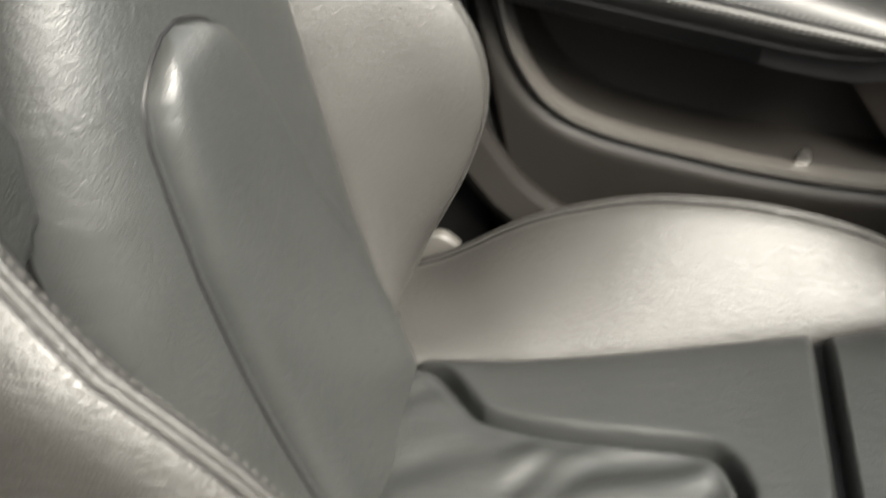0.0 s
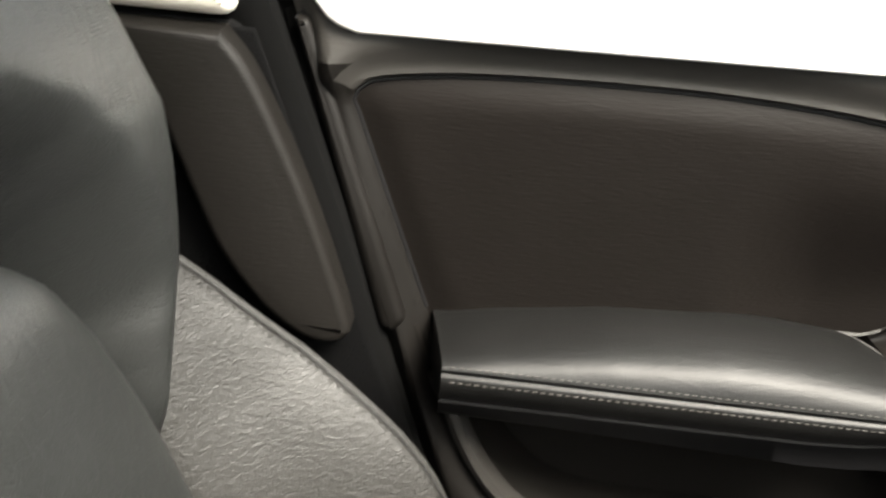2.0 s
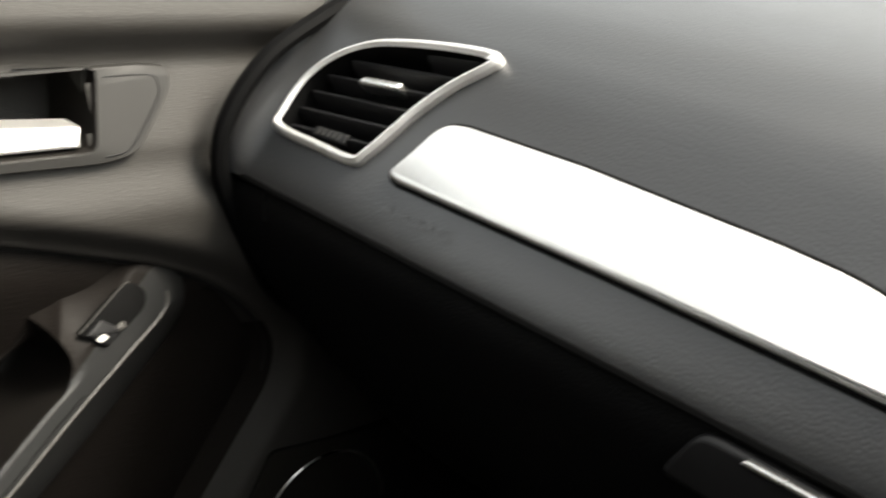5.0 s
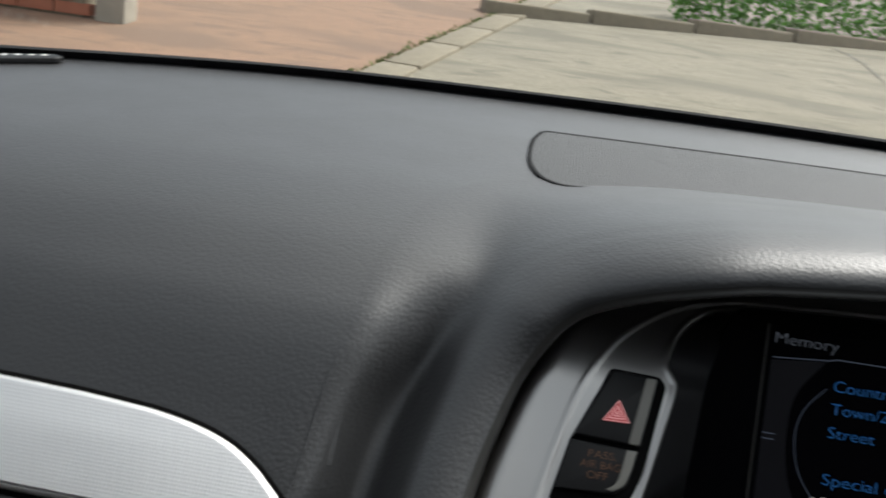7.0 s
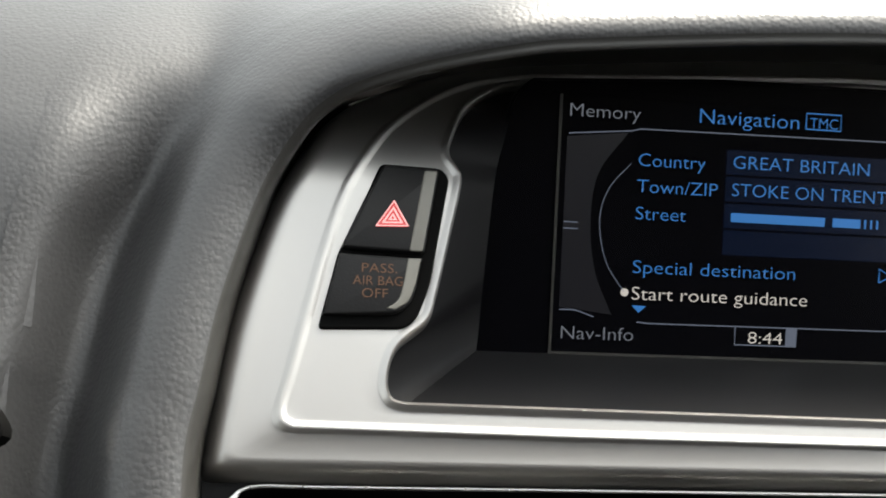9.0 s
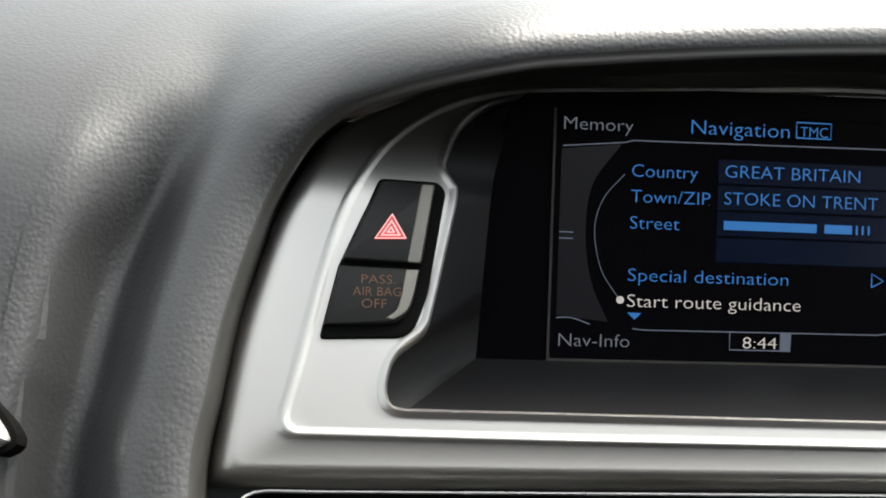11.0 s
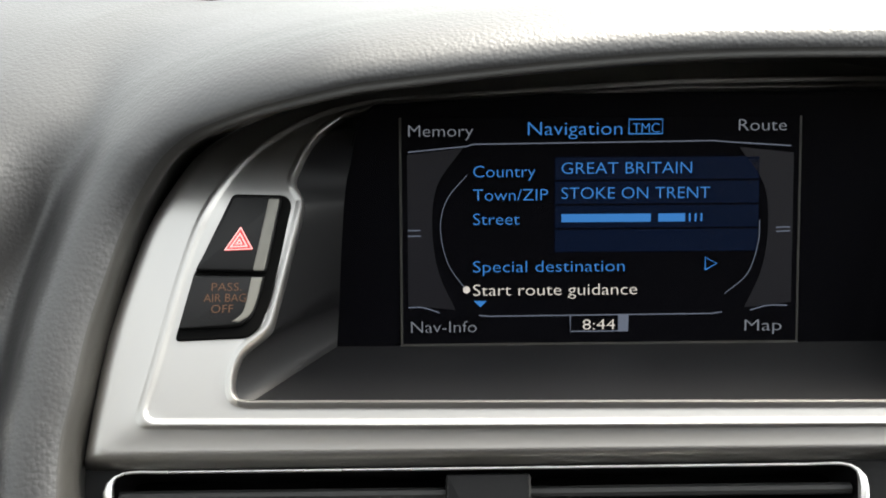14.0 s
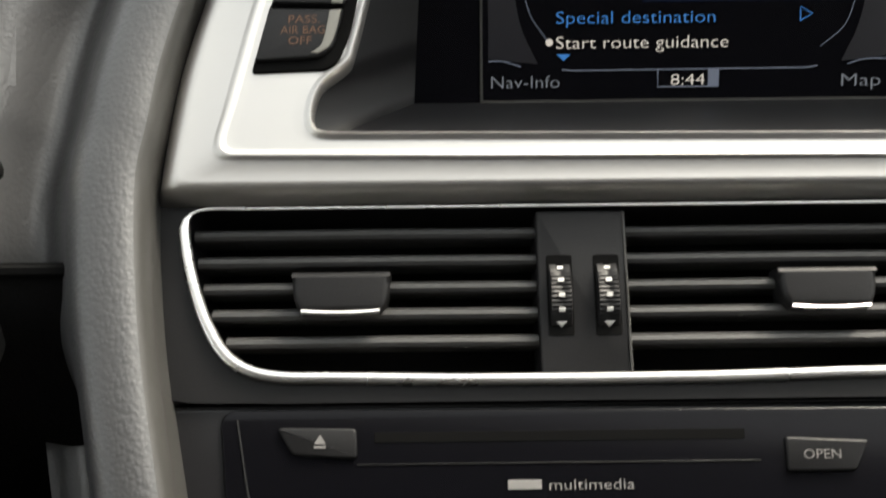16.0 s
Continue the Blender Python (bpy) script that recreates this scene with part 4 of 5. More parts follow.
def passenger_seat():
    s = thing("passenger_seat", (SEAT_X, .1, .24), "black leather sports seat with deep stitched side bolsters", "car seat")
    # seat base down to the floor
    part("seat_base", plate(lambda a, b, c: np.array([a, b, c]), rounded(A((SEAT_X - .19, -.18), (SEAT_X + .19, -.18), (SEAT_X + .19, .32), (SEAT_X - .19, .32)), .04), .24, .46, .02), BLACK, s)
    # back shell
    sh = []
    for r, hw in ((-.02, .20), (.1, .22), (.25, .225), (.4, .215), (.5, .19), (.62, .15), (.66, .10)):
        sh.append(np.array([back(hw * math.cos(t), r, -.045 - .055 * math.sin(t)) for t in np.linspace(0, 2 * math.pi, 25)[:-1]]))
    part("back_shell", loft(sh, True, True, True), BLACK, s)
    dome = [(-.01, .160), (.1, .155), (.2, .150), (.25, .145), (.30, .138), (.344, .128), (.37, .119), (.395, .109), (.42, .094), (.44, .075), (.454, .048), (.462, .001)]

    def swell(x, r):
        """How far the centre panel stands out of the backrest."""
        a = min(1.0, abs(x) / max(table(r, dome), 1e-4))
        top = .045 + .021 * smooth((r - .1) / .3)
        end = min(1.0, max(0.0, (.462 - r) / .05))
        return -.012 + (top + .012) * (1 - a ** 5.5) ** .5 * (1 - (1 - end) ** 2.4) ** .5
    rows = []
    for i in range(61):
        r = -.01 + .472 * (1 - (1 - i / 60) ** 1.6)
        hw = max(table(r, dome), 1e-4)
        rows.append(np.array([back(hw * math.sin(t), r, swell(hw * math.sin(t), r)) for t in np.linspace(-math.pi / 2, math.pi / 2, 49)]))
    part("backrest_panel", loft(rows, False), LEATHER, s, "smooth centre panel of the backrest", 60)
    lum = [(-.005, .092), (.05, .092), (.12, .085), (.197, .068), (.243, .0615), (.286, .052), (.315, .044), (.333, .035), (.344, .022), (.352, .001)]
    lean_in = [(-.005, -.023), (.05, -.018), (.12, -.005), (.197, .019), (.243, .0285), (.286, .037), (.325, .045), (.352, .050)]
    rows = []
    for i in range(51):
        r = -.005 + .357 * (1 - (1 - i / 50) ** 1.6)
        hw, mid = max(table(r, lum), 1e-4), table(r, lean_in)
        end = min(1.0, max(0.0, (.352 - r) / .030))
        rows.append(np.array([back(mid + hw * math.sin(t), r, swell(mid + hw * math.sin(t), r) - .006 + .019 * (1 - abs(math.sin(t)) ** 9) ** .5 * (1 - (1 - end) ** 3) ** .5) for t in np.linspace(-math.pi / 2, math.pi / 2, 41)]))
    # the shade in the lumbar seam's crease, drawn as a dark line
    seam = [(table(r, lean_in) - sg * (max(table(r, lum), .0) + .004), r) for sg, rs in ((1, np.linspace(.02, .351, 60)), (-1, np.linspace(.351, .02, 60))) for r in rs]
    part("seam", sweep(np.array([back(x, r, swell(x, r) + .0003) for x, r in seam]), circle(.0012, 6), back(0, 0, 1) - back(0, 0, 0)), BLACK, s, "dark line painting the crease shade at the lumbar panel seam")
    part("lumbar_panel", loft(rows, False), LEATHER, s, "raised rounded lumbar panel", 60)
    ridge = [(-.02, .02), (.02, .04), (.061, .076), (.112, .112), (.167, .136), (.199, .134), (.247, .118), (.298, .088), (.347, .062), (.40, .040), (.46, .020), (.50, .0)]
    crest = [(-.02, .205), (.3, .212), (.36, .200), (.42, .175), (.50, .14)]
    inner = [(-.02, .146), (.25, .146), (.30, .150), (.36, .156), (.42, .150), (.50, .12)]
    for side in (-1, 1):
        rows = []
        crestline = []
        for r in np.linspace(-.02, .50, 48):
            h, cx, ix = table(r, ridge), table(r, crest), table(r, inner)
            h = sum(table(r + d, ridge) for d in (-.03, -.015, 0, .015, .03)) / 5
            lo = min(.026, h)
            pts = [(ix, -.02), (ix + .004, lo - .006), (ix + .25 * (cx - ix), lo + .16 * (h - lo)), (ix + .5 * (cx - ix), lo + .44 * (h - lo)), (ix + .72 * (cx - ix), lo + .75 * (h - lo)), (ix + .88 * (cx - ix), lo + .94 * (h - lo)),
                   (cx - .002, h), (cx + .006, h - .004), (cx + .013, h - .014), (cx + .018, h - .035), (cx + .02, -.02), (cx + .012, -.07)]
            rows.append(np.array([back(side * a, r, b) for a, b in spline(pts, 3)]))
            crestline.append((cx, r, h))
        b = part("backrest_bolster", loft(rows, False), LEATHER_LIT, s, "thick leather side bolster of the backrest", 60)
        for off, dh in ((-.0004, .0006), (.0034, -.0004)):
            part("piping", sweep(np.array([back(side * (c + off), r, h + dh) for c, r, h in crestline[2:-6]]), circle(.0017, 8), A(0, .9, .4).ravel()), LEATHER_LIT, b)
        for off, dh in ((-.0026, .0002), (.0056, -.0022)):
            line = np.array([back(side * (c + off), r, h + dh) for c, r, h in crestline[2:-6]])
            part("seam", sweep(line, circle(.0006, 6), A(0, .9, .4).ravel()), BLACK, b, "dark sewn groove")
        for off, dh in ((-.0052, .0003), (.0082, -.0042)):
            line = [back(side * (c + off), r, h + dh) for c, r, h in crestline[2:-6]]
            part("stitching", stitches(line, (0, .9, .4), .0034, .0018, .00036), THREAD_DARK, b, "grey seam thread")
    # shoulder section and head restraint foot above the centre panel
    rim = [(.255, .145), (.28, .150), (.30, .153), (.33, .162), (.36, .171), (.386, .184), (.405, .188), (.43, .192), (.455, .195), (.47, .189), (.50, .178), (.56, .158), (.62, .142), (.70, .130), (.745, .10)]
    crown = [(.255, .012), (.28, .024), (.30, .032), (.33, .043), (.36, .056), (.386, .065), (.405, .071), (.43, .078), (.455, .083), (.50, .086), (.745, .084)]
    edge = np.array([(-hw, r) for r, hw in dome] + [(hw, r) for r, hw in dome[::-1]])
    edge = resample(edge, 160)
    out = []
    for r in np.linspace(.255, .745, 74):
        xs, top = table(r, rim), table(r, crown)
        full = max(.016, reach(edge, (xs - .012, r), False))
        row = []
        for a in np.linspace(-1, 1, 73):
            x = a * (xs + .012)
            e = reach(edge, (x, r), False)
            if inside(edge, (x, r)):
                h = -.016
            else:
                h = -.008 + (top + .008) * math.sin(math.pi / 2 * min(1, e / min(full, .050))) ** 1.2
            o = max(0.0, (abs(x) - xs + .022) / .034)
            row.append(back(x, r, -.03 + (h + .03) * math.sqrt(max(0, 1 - o ** 2.4))))
        out.append(np.array(row))
    # near-black tubes deepen the shade in the creases beside the centre panel
    for side in (-1, 1):
        part("seam", sweep(np.array([back(side * (table(r, dome) + .002), r, .010 + .012 * smooth((r - .28) / .1)) for r in np.linspace(.27, .44, 40)]), circle(.0034, 8), back(0, 0, 1) - back(0, 0, 0)), VOID, s, "near-black tube painting the crease shade beside the centre panel")
    part("shoulder_section", loft(out, False), LEATHER, s, "rounded upper backrest under the head restraint", 60)
    part("back_edge", sweep(np.array([back(x, .004 + .25 * x * x, .030 + .012 * (1 - (x / .14) ** 2)) for x in np.linspace(-.138, .138, 40)]), circle(.0062, 10), A(0, .8, -.4).ravel()), LEATHER, s, "rolled lower edge of the backrest")
    # cushion
    useam = resample(np.vstack([spline([(-.10, .015), (-.086, .044), (-.055, .070), (-.040, .089), (-.029, .141), (-.021, .225), (-.010, .246), (.012, .256)], 6),
                                spline([(.028, .256), (.050, .246), (.061, .225), (.069, .141), (.080, .089), (.095, .070), (.126, .044), (.14, .015)], 6)]), 160)

    def half(q):
        return table(q, [(0, .105), (.10, .106), (.18, .116), (.31, .138), (.36, .150), (.50, .160)])

    def rearpad(a, q):
        hw = half(q)
        sx = a * hw
        e = reach(useam, (sx, q), False)
        h = .018 * (1 - abs(a) ** 8) ** .5 - .022 * math.exp(-(e / .0042) ** 2)
        low = inside(useam, (sx, q))
        h -= (.004 + (.0016 * math.sin(q * 47 + sx * 31 + 3 * math.sin(sx * 40)) + .0020 * math.sin(q * 30 - sx * 70 + 1) + .0007 * math.sin(q * 110 + sx * 160 + 2 * math.sin(q * 50))) * smooth(e / .02)) * smooth(e / .012) if low else 0
        ends = min(1, max(0, (.3135 - q) / .008), max(0, (q - .014) / .010))
        h = -.012 + (h + .012) * math.sqrt(max(0, 1 - (1 - ends) ** 2))
        return squab(sx, q, h)
    part("cushion_panel", grid(rearpad, list(np.linspace(-1, 1, 140)), list(np.linspace(.0141, .3135, 150))), LEATHER, s, "soft creased seat cushion panel", 60)

    def frontpad(a, q):
        ends = min(1, max(0, (q - .3195) / .006))
        h = -.014 + .034 * (1 - abs(a) ** 8) ** .5 * math.sqrt(max(0, 1 - (1 - ends) ** 2))
        drop = max(0, q - .40)
        return squab(a * half(q), q, h - 6 * drop * drop)
    part("thigh_panel", grid(frontpad, list(np.linspace(-1, 1, 40)), list(np.linspace(.3196, .331, 12)) + list(np.linspace(.336, .50, 36))), LEATHER, s, "front thigh support panel", 60)
    part("cushion_core", loft([np.array([squab(k * half(q), q, -.008 - 6 * max(0, q - .40) ** 2) for k in (-1.1, -.5, 0, .5, 1.1)]) for q in np.linspace(-.02, .49, 12)], False), BLACK, s)
    cr = [(.0, .012), (.037, .026), (.10, .062), (.194, .080), (.283, .068), (.361, .040), (.42, .0), (.47, -.05), (.50, -.10)]
    for side in (-1, 1):
        rows, crest2 = [], []
        for q in np.linspace(-.01, .50, 48):
            h = sum(table(q + d, cr) for d in (-.03, -.015, 0, .015, .03)) / 5
            ix, cx = half(q) - .004, .208
            pts = [(ix, -.016 - 6 * max(0, q - .40) ** 2), (ix + .006, .004 - 6 * max(0, q - .40) ** 2), (ix + .3 * (cx - ix), .30 * h + .006), (ix + .6 * (cx - ix), .66 * h + .004), (ix + .85 * (cx - ix), .94 * h),
                   (cx, h), (cx + .010, h - .003), (cx + .018, h - .012), (cx + .023, h - .035), (cx + .022, -.06), (cx + .01, -.12)]
            rows.append(np.array([squab(side * a, q, b) for a, b in spline(pts, 3)]))
            crest2.append((cx, q, h))
        b = part("cushion_bolster", loft(rows, False), LEATHER_LIT, s, "raised leather side bolster of the cushion", 60)
        for off, dh in ((-.0035, .0000), (.0118, -.0042)):
            line = [squab(side * (c + off), q, h + dh) for c, q, h in crest2[1:-8]]
            part("stitching", stitches(line, (0, -.25, .95), .0034, .0018, .0006), THREAD_DARK, b, "grey seam thread")
        for off, dh in ((.0016, .0006), (.0062, .0002)):
            part("piping", sweep(np.array([squab(side * (c + off), q, h + dh) for c, q, h in crest2[1:-6]]), circle(.0020, 8), A(0, -.3, .95).ravel()), LEATHER_LIT, b)
        for off, dh in ((-.0008, .0002), (.0039, .0012), (.0088, -.0018)):
            part("seam", sweep(np.array([squab(side * (c + off), q, h + dh) for c, q, h in crest2[1:-6]]), circle(.0011, 6), A(0, -.3, .95).ravel()), VOID, b, "dark sewn groove")


# ---------------------------------------------------------------- dashboard
PAD_EDGE = [(-.158, -.17), (-.168, -.12), (-.1731, -.096), (-.1823, -.048), (-.1867, -.0016), (-.1842, .021), (-.1812, .043), (-.1763, .064), (-.1702, .085), (-.1616, .1035), (-.1550, .1130), (-.1460, .1202), (-.1255, .1292), (-.0989, .1370), (-.0794, .1404), (-.0186, .1474), (.038, .1514), (.10, .152)]
PAD_RIGHT = [(.135, .145), (.155, .12), (.165, .08), (.170, .0), (.165, -.08), (.150, -.17)]
PROFILE = [(.3800, .9165), (.3812, .922), (.386, .932), (.397, .948), (.409, .964), (.421, .980), (.4325, .9955), (.444, 1.0095), (.459, 1.0225), (.490, 1.040), (.535, 1.053), (.586, 1.061), (.66, 1.0705), (.72, 1.0765), (.85, 1.0885)]


VENT = resample(spline([(-.6595, -.002), (-.6655, .012), (-.6635, .037), (-.650, .057), (-.627, .071), (-.597, .0785), (-.563, .0835), (-.536, .0855), (-.5275, .083), (-.529, .0755), (-.544, .060), (-.5575, .041), (-.566, .023), (-.575, .005), (-.583, -.003), (-.617, -.0035)], 6, True), 140, True)
VENT_IN = inset(VENT, .003)


def dashboard():
    d = thing("dashboard", (0, .6, .9), "dark grey soft-touch dashboard with grained top", "dashboard")
    pad = inset(resample(np.vstack([spline(PAD_EDGE, 6), spline(PAD_RIGHT, 6)]), 260), -.0022)
    pad = pad[1:-1]
    nrm2 = np.gradient(pad, axis=0)
    nrm2 /= np.linalg.norm(nrm2, axis=1)[:, None]
    nrm2 = np.stack([-nrm2[:, 1], nrm2[:, 0]], 1)
    turn = [smooth((n[1] - .10) / .8) for n in nrm2]
    high = [.020 * smooth((u + .186) / .09) * smooth((v - .040) / .075) + .010 * smooth((v - .072) / .07) for u, v in pad]
    spans = [.042 * (1 - k) + .078 * k + .5 * up * (1 - k) for k, up in zip(turn, high)]
    cut = np.vstack([pad + nrm2 * (np.array(spans)[:, None] + .015), A((.17, -.3), (-.19, -.3))])
    prof = resample(spline(PROFILE, 8), 130)

    def local(p):
        q = p - P_O
        return q @ P_U, q @ P_V, q @ P_W

    def body(x, i):
        y, z = prof[int(i)]
        y -= .013 * smooth((-.666 - x) / .018) * math.exp(-((z - .950) / .034) ** 2)
        p = np.array([x, y, z])
        u, v, w = local(p)
        if -.34 < u < .3 and -.12 < v < .24 and w > -.12:
            e = reach(pad, (u, v), False)
            side = 1 - smooth((v - .06) / .08)
            side = side if u < 0 else 0
            p = p - P_W * .021 * side * math.exp(-((e - .042) / .015) ** 2)
        return p

    def keep(x, i):
        p = np.array([x, *prof[int(i)]])
        u, v, w = local(p)
        if p[1] > table(x, [(q[0], q[1]) for q in BASE]) + .004:
            return False
        if w > -.18 and inside(cut, (u, v)):
            return False
        q = p - F_O
        return not (x < -.5 and inside(VENT_IN, (x, q @ F_V)))
    xs = np.concatenate([[-.698, -.697, -.695, -.692, -.688, -.683, -.677, -.67, -.662], np.arange(-.655, -.52, .0035), np.arange(-.52, -.34, .012), np.arange(-.34, .20, .004), np.arange(.2, .72, .03)])
    part("dash_pad", grid(body, list(xs), list(range(130)), keep), DASH, d, "grained dark grey upper dash pad", 60)
    # lower dash and glove box
    lowp = resample(spline([(.383, .9175), (.3790, .912), (.3775, .900), (.381, .88), (.401, .83), (.45, .76), (.53, .69), (.66, .62), (.80, .56), (.93, .52)], 6), 60)
    g = part("glove_box", grid(lambda x, i: np.array([x + .10 * smooth((-.45 - x) / .24) * smooth((.915 - lowp[int(i)][1]) / .16), lowp[int(i)][0], lowp[int(i)][1]]), list(np.concatenate([[-.697, -.695, -.69, -.683, -.674, -.665], np.arange(-.655, -.18, .02)])), list(range(60))), DASH_DARK, d, "dark plastic lower dash and glove box, near-black for the footwell shade")
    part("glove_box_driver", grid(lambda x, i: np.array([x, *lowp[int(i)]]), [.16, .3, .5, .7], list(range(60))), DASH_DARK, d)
    part("shut_line", sweep([np.array([x, .3800, .9160]) for x in np.linspace(-.69, -.19, 40)], circle(.0022, 6), A(0, -1, .5).ravel()), VOID, d)
    # a dark strip stands in for the shaded gap between dash and door
    endp = [np.array([-.684, y + .002, z]) for y, z in spline([(.460, .79), (.414, .825), (.389, .869), (.370, .910), (.368, .936), (.374, .954), (.387, .974), (.404, .991), (.429, 1.006), (.463, 1.022), (.53, 1.043)], 4)]
    part("end_gap_strip", sweep(np.array(endp), circle(.0060, 8), A(1, 0, 0).ravel()), DASH_DARK, d, "dark strip painting the shaded gap at the dash end")
    gap = [np.array([-.647 + .004 * t, .3790 - .002 * t, .914 - .018 * t]) for t in np.linspace(0, 1, 6)]
    part("end_joint", sweep(gap, circle(.0014, 6), A(0, -1, .3).ravel()), VOID, d)
    hp = lambda a, b, c: np.array([a, .377 - c, b])
    part("glove_box_handle", plate(hp, rounded(A((-.346, .886), (-.248, .886), (-.248, .9125), (-.331, .9125)), .008, 4), -.006, .003, .003), BLACK, g, "recessed glove box handle")
    part("handle_line", plate(hp, rounded(A((-.311, .9098), (-.256, .9098), (-.256, .9122), (-.309, .9122)), .001, 2), .002, .005, .0008), CHROME, g, "thin chrome handle edge")
    words("AIRBAG", .0095, dash_face, -.545, -.0195, .0019, ROLL, d, "airbag_lettering", width=.052)
    # console pad: a soft roll round the centre panel, running out into the dash top
    pv, pw = (prof[:, 0] - .391) * P_V[1] + (prof[:, 1] - .939) * P_V[2], (prof[:, 0] - .391) * P_W[1] + (prof[:, 1] - .939) * P_W[2]
    left = [(-.0005, -.03), (0, -.004), (.0006, .002), (.0025, .0065), (.006, .0092), (.0115, .0104), (.0175, .0098), (.0225, .0072), (.0265, .0028), (.030, -.0035), (.034, -.0105), (.039, -.017), (.046, -.022), (.056, -.026), (.068, -.030), (.080, -.034)]
    topp = [(.012, -.03), (.006, -.006), (.0004, .0000), (.0018, .0036), (.0045, .0054), (.009, .0056), (.015, .0036), (.022, -.0004), (.031, -.0066), (.042, -.0150), (.054, -.0255), (.066, -.036), (.078, -.047), (.090, -.058), (.102, -.069), (.114, -.080)]
    rings = []
    for (u, v), n, k, up, span in zip(pad, nrm2, turn, high, spans):
        prow = (1 - k) * np.array(left) + k * np.array(topp)
        reach_out = .020 + span + .004
        near = [tuple(p) for p in prow[:9]]
        far = [(o, float(np.interp(o, prow[:, 0][2:], prow[:, 1][2:]))) for o in prow[8][0] + (reach_out - prow[8][0]) * np.linspace(0, 1, 15)[1:]]
        ring = []
        for q, (out, w) in enumerate(near + far):
            x, y = u + n[0] * out, v + n[1] * out
            lift_up = up * (1 if q > 1 else .35)
            side = (1 - smooth((y - .06) / .08)) * (1 if u < 0 else 0)
            s = smooth((out - .020) / span)
            y = y - .62 * lift_up * (1 - s)
            floor_w = float(np.interp(y, pv, pw)) - .021 * side * math.exp(-((out - .042) / .015) ** 2)
            if y < pv[0] - .012:
                floor_w -= .07 * smooth((pv[0] - .012 - y) / .04)
            tall = w + lift_up
            if q >= 8:
                least = floor_w - .024 + .022 * smooth((v - .03) / .08)
                soft = .5 * (tall + least + math.sqrt((tall - least) ** 2 + .004 ** 2))
                tall += (soft - tall) * smooth((out - .020) / .014)
            ring.append(console(x, y, tall * (1 - s) + (floor_w + .0006) * s))
        rings.append(np.array(ring))
    # a plain moulded lip next to the silver panel, then the grained roll
    part("console_lip", loft([spline(r[:5], 4)[:15] for r in rings], False), LIP, d, "plain grey lip between the roll and the silver panel", 60)
    rings = [spline(r, 3)[10:] for r in rings]
    part("console_pad", loft(rings, False), ROLL, d, "thick grained roll framing the centre console", 60)
    # passenger inlay
    tr = np.vstack([spline([(-.5505, .000), (-.552, .004), (-.546, .017), (-.540, .031), (-.533, .038), (-.521, .0405)], 4), A((-.443, .0415), (-.377, .0395)),
                    spline([(-.339, .0385), (-.310, .0365), (-.292, .0335), (-.279, .0295), (-.268, .0235), (-.258, .0155), (-.249, .0065), (-.2435, -.001), (-.2455, -.0035)], 4), A((-.30, -.0025), (-.40, -.0015), (-.50, -.0015), (-.545, -.0015))])
    part("inlay_strip", plate(dash_face, tr, -.006, .0045, .0025, 4), ALU, d, "wide bright aluminium inlay strip")
    part("inlay_joint", plate(dash_face, inset(tr, -.0022), -.008, .0012, .0006), VOID, d)
    # side vent
    vo = VENT
    vi = inset(vo, .0055)
    v = part("side_vent", band(dash_face, vo, vi, -.006, .006, .0022), ALU, d, "satin silver side air vent frame")
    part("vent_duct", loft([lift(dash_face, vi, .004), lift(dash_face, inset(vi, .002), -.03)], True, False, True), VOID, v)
    for k in range(6):
        b0 = .010 + k * .0125
        xs2 = [x for x in np.linspace(-.67, -.52, 76) if inside(inset(vi, .001), (x, b0 + .10 * (x + .60)))]
        if len(xs2) < 3:
            continue
        line = [dash_face(x, b0 + .10 * (x + .60), -.006) for x in (xs2[0], (xs2[0] + xs2[-1]) / 2, xs2[-1])]
        part("slat", sweep(line, [(-.0016, -.008), (.0016, -.008), (.0018, .002), (.0008, .004), (-.0008, .004), (-.0018, .002)], F_W + .45 * F_V), BLACK, v)
    tab = rounded(A((-.617, .043), (-.583, .047), (-.584, .052), (-.616, .0485)), .002, 3)
    part("vent_tab", plate(dash_face, tab, -.008, .004, .002), CHROME, v, "small silver vent tab")
    th = part("thumb_wheel", plate(dash_face, rounded(A((-.633, .004), (-.603, .006), (-.604, .0135), (-.634, .0115)), .002, 3), -.01, -.001, .0015), BLACK, v, "ribbed vent thumb wheel")
    for k in range(5):
        part("wheel_mark", bar(dash_face, -.629 + k * .0048, -.6268 + k * .0048, .0065 + .0003 * k, .0108 + .0003 * k, -.0009), GREY, th)
    # loudspeaker grille on the dash top
    def topmap(x, y, w):
        i = np.interp(y, prof[:, 0], prof[:, 1])
        return np.array([x, y, i + w])
    go = resample(np.vstack([spline([(-.166, .578), (-.176, .583), (-.183, .597), (-.187, .62), (-.187, .66), (-.182, .688)], 4), A((-.05, .700), (.06, .706), (.17, .702), (.178, .66), (.175, .645), (.057, .6215), (-.066, .598))]), 130, True)
    gmat = material("grille_mesh", (0.050, 0.050, 0.051), 0.5, grain=("mesh", 560, 0.0003), stain=0)
    part("speaker_grille", grid(lambda a, b: topmap(a, b, .0008), list(np.linspace(-.187, .178, 150)), list(np.linspace(.578, .706, 70)), lambda a, b: inside(go, (a, b))), gmat, d, "fine mesh loudspeaker grille on the dash top")
    part("grille_rim", sweep(lift(topmap, go, .0), [(-.0012, -.004), (-.0012, .0010), (.0012, .0010), (.0012, -.004)], A(0, -.15, 1).ravel(), True), DASH_DARK, d)
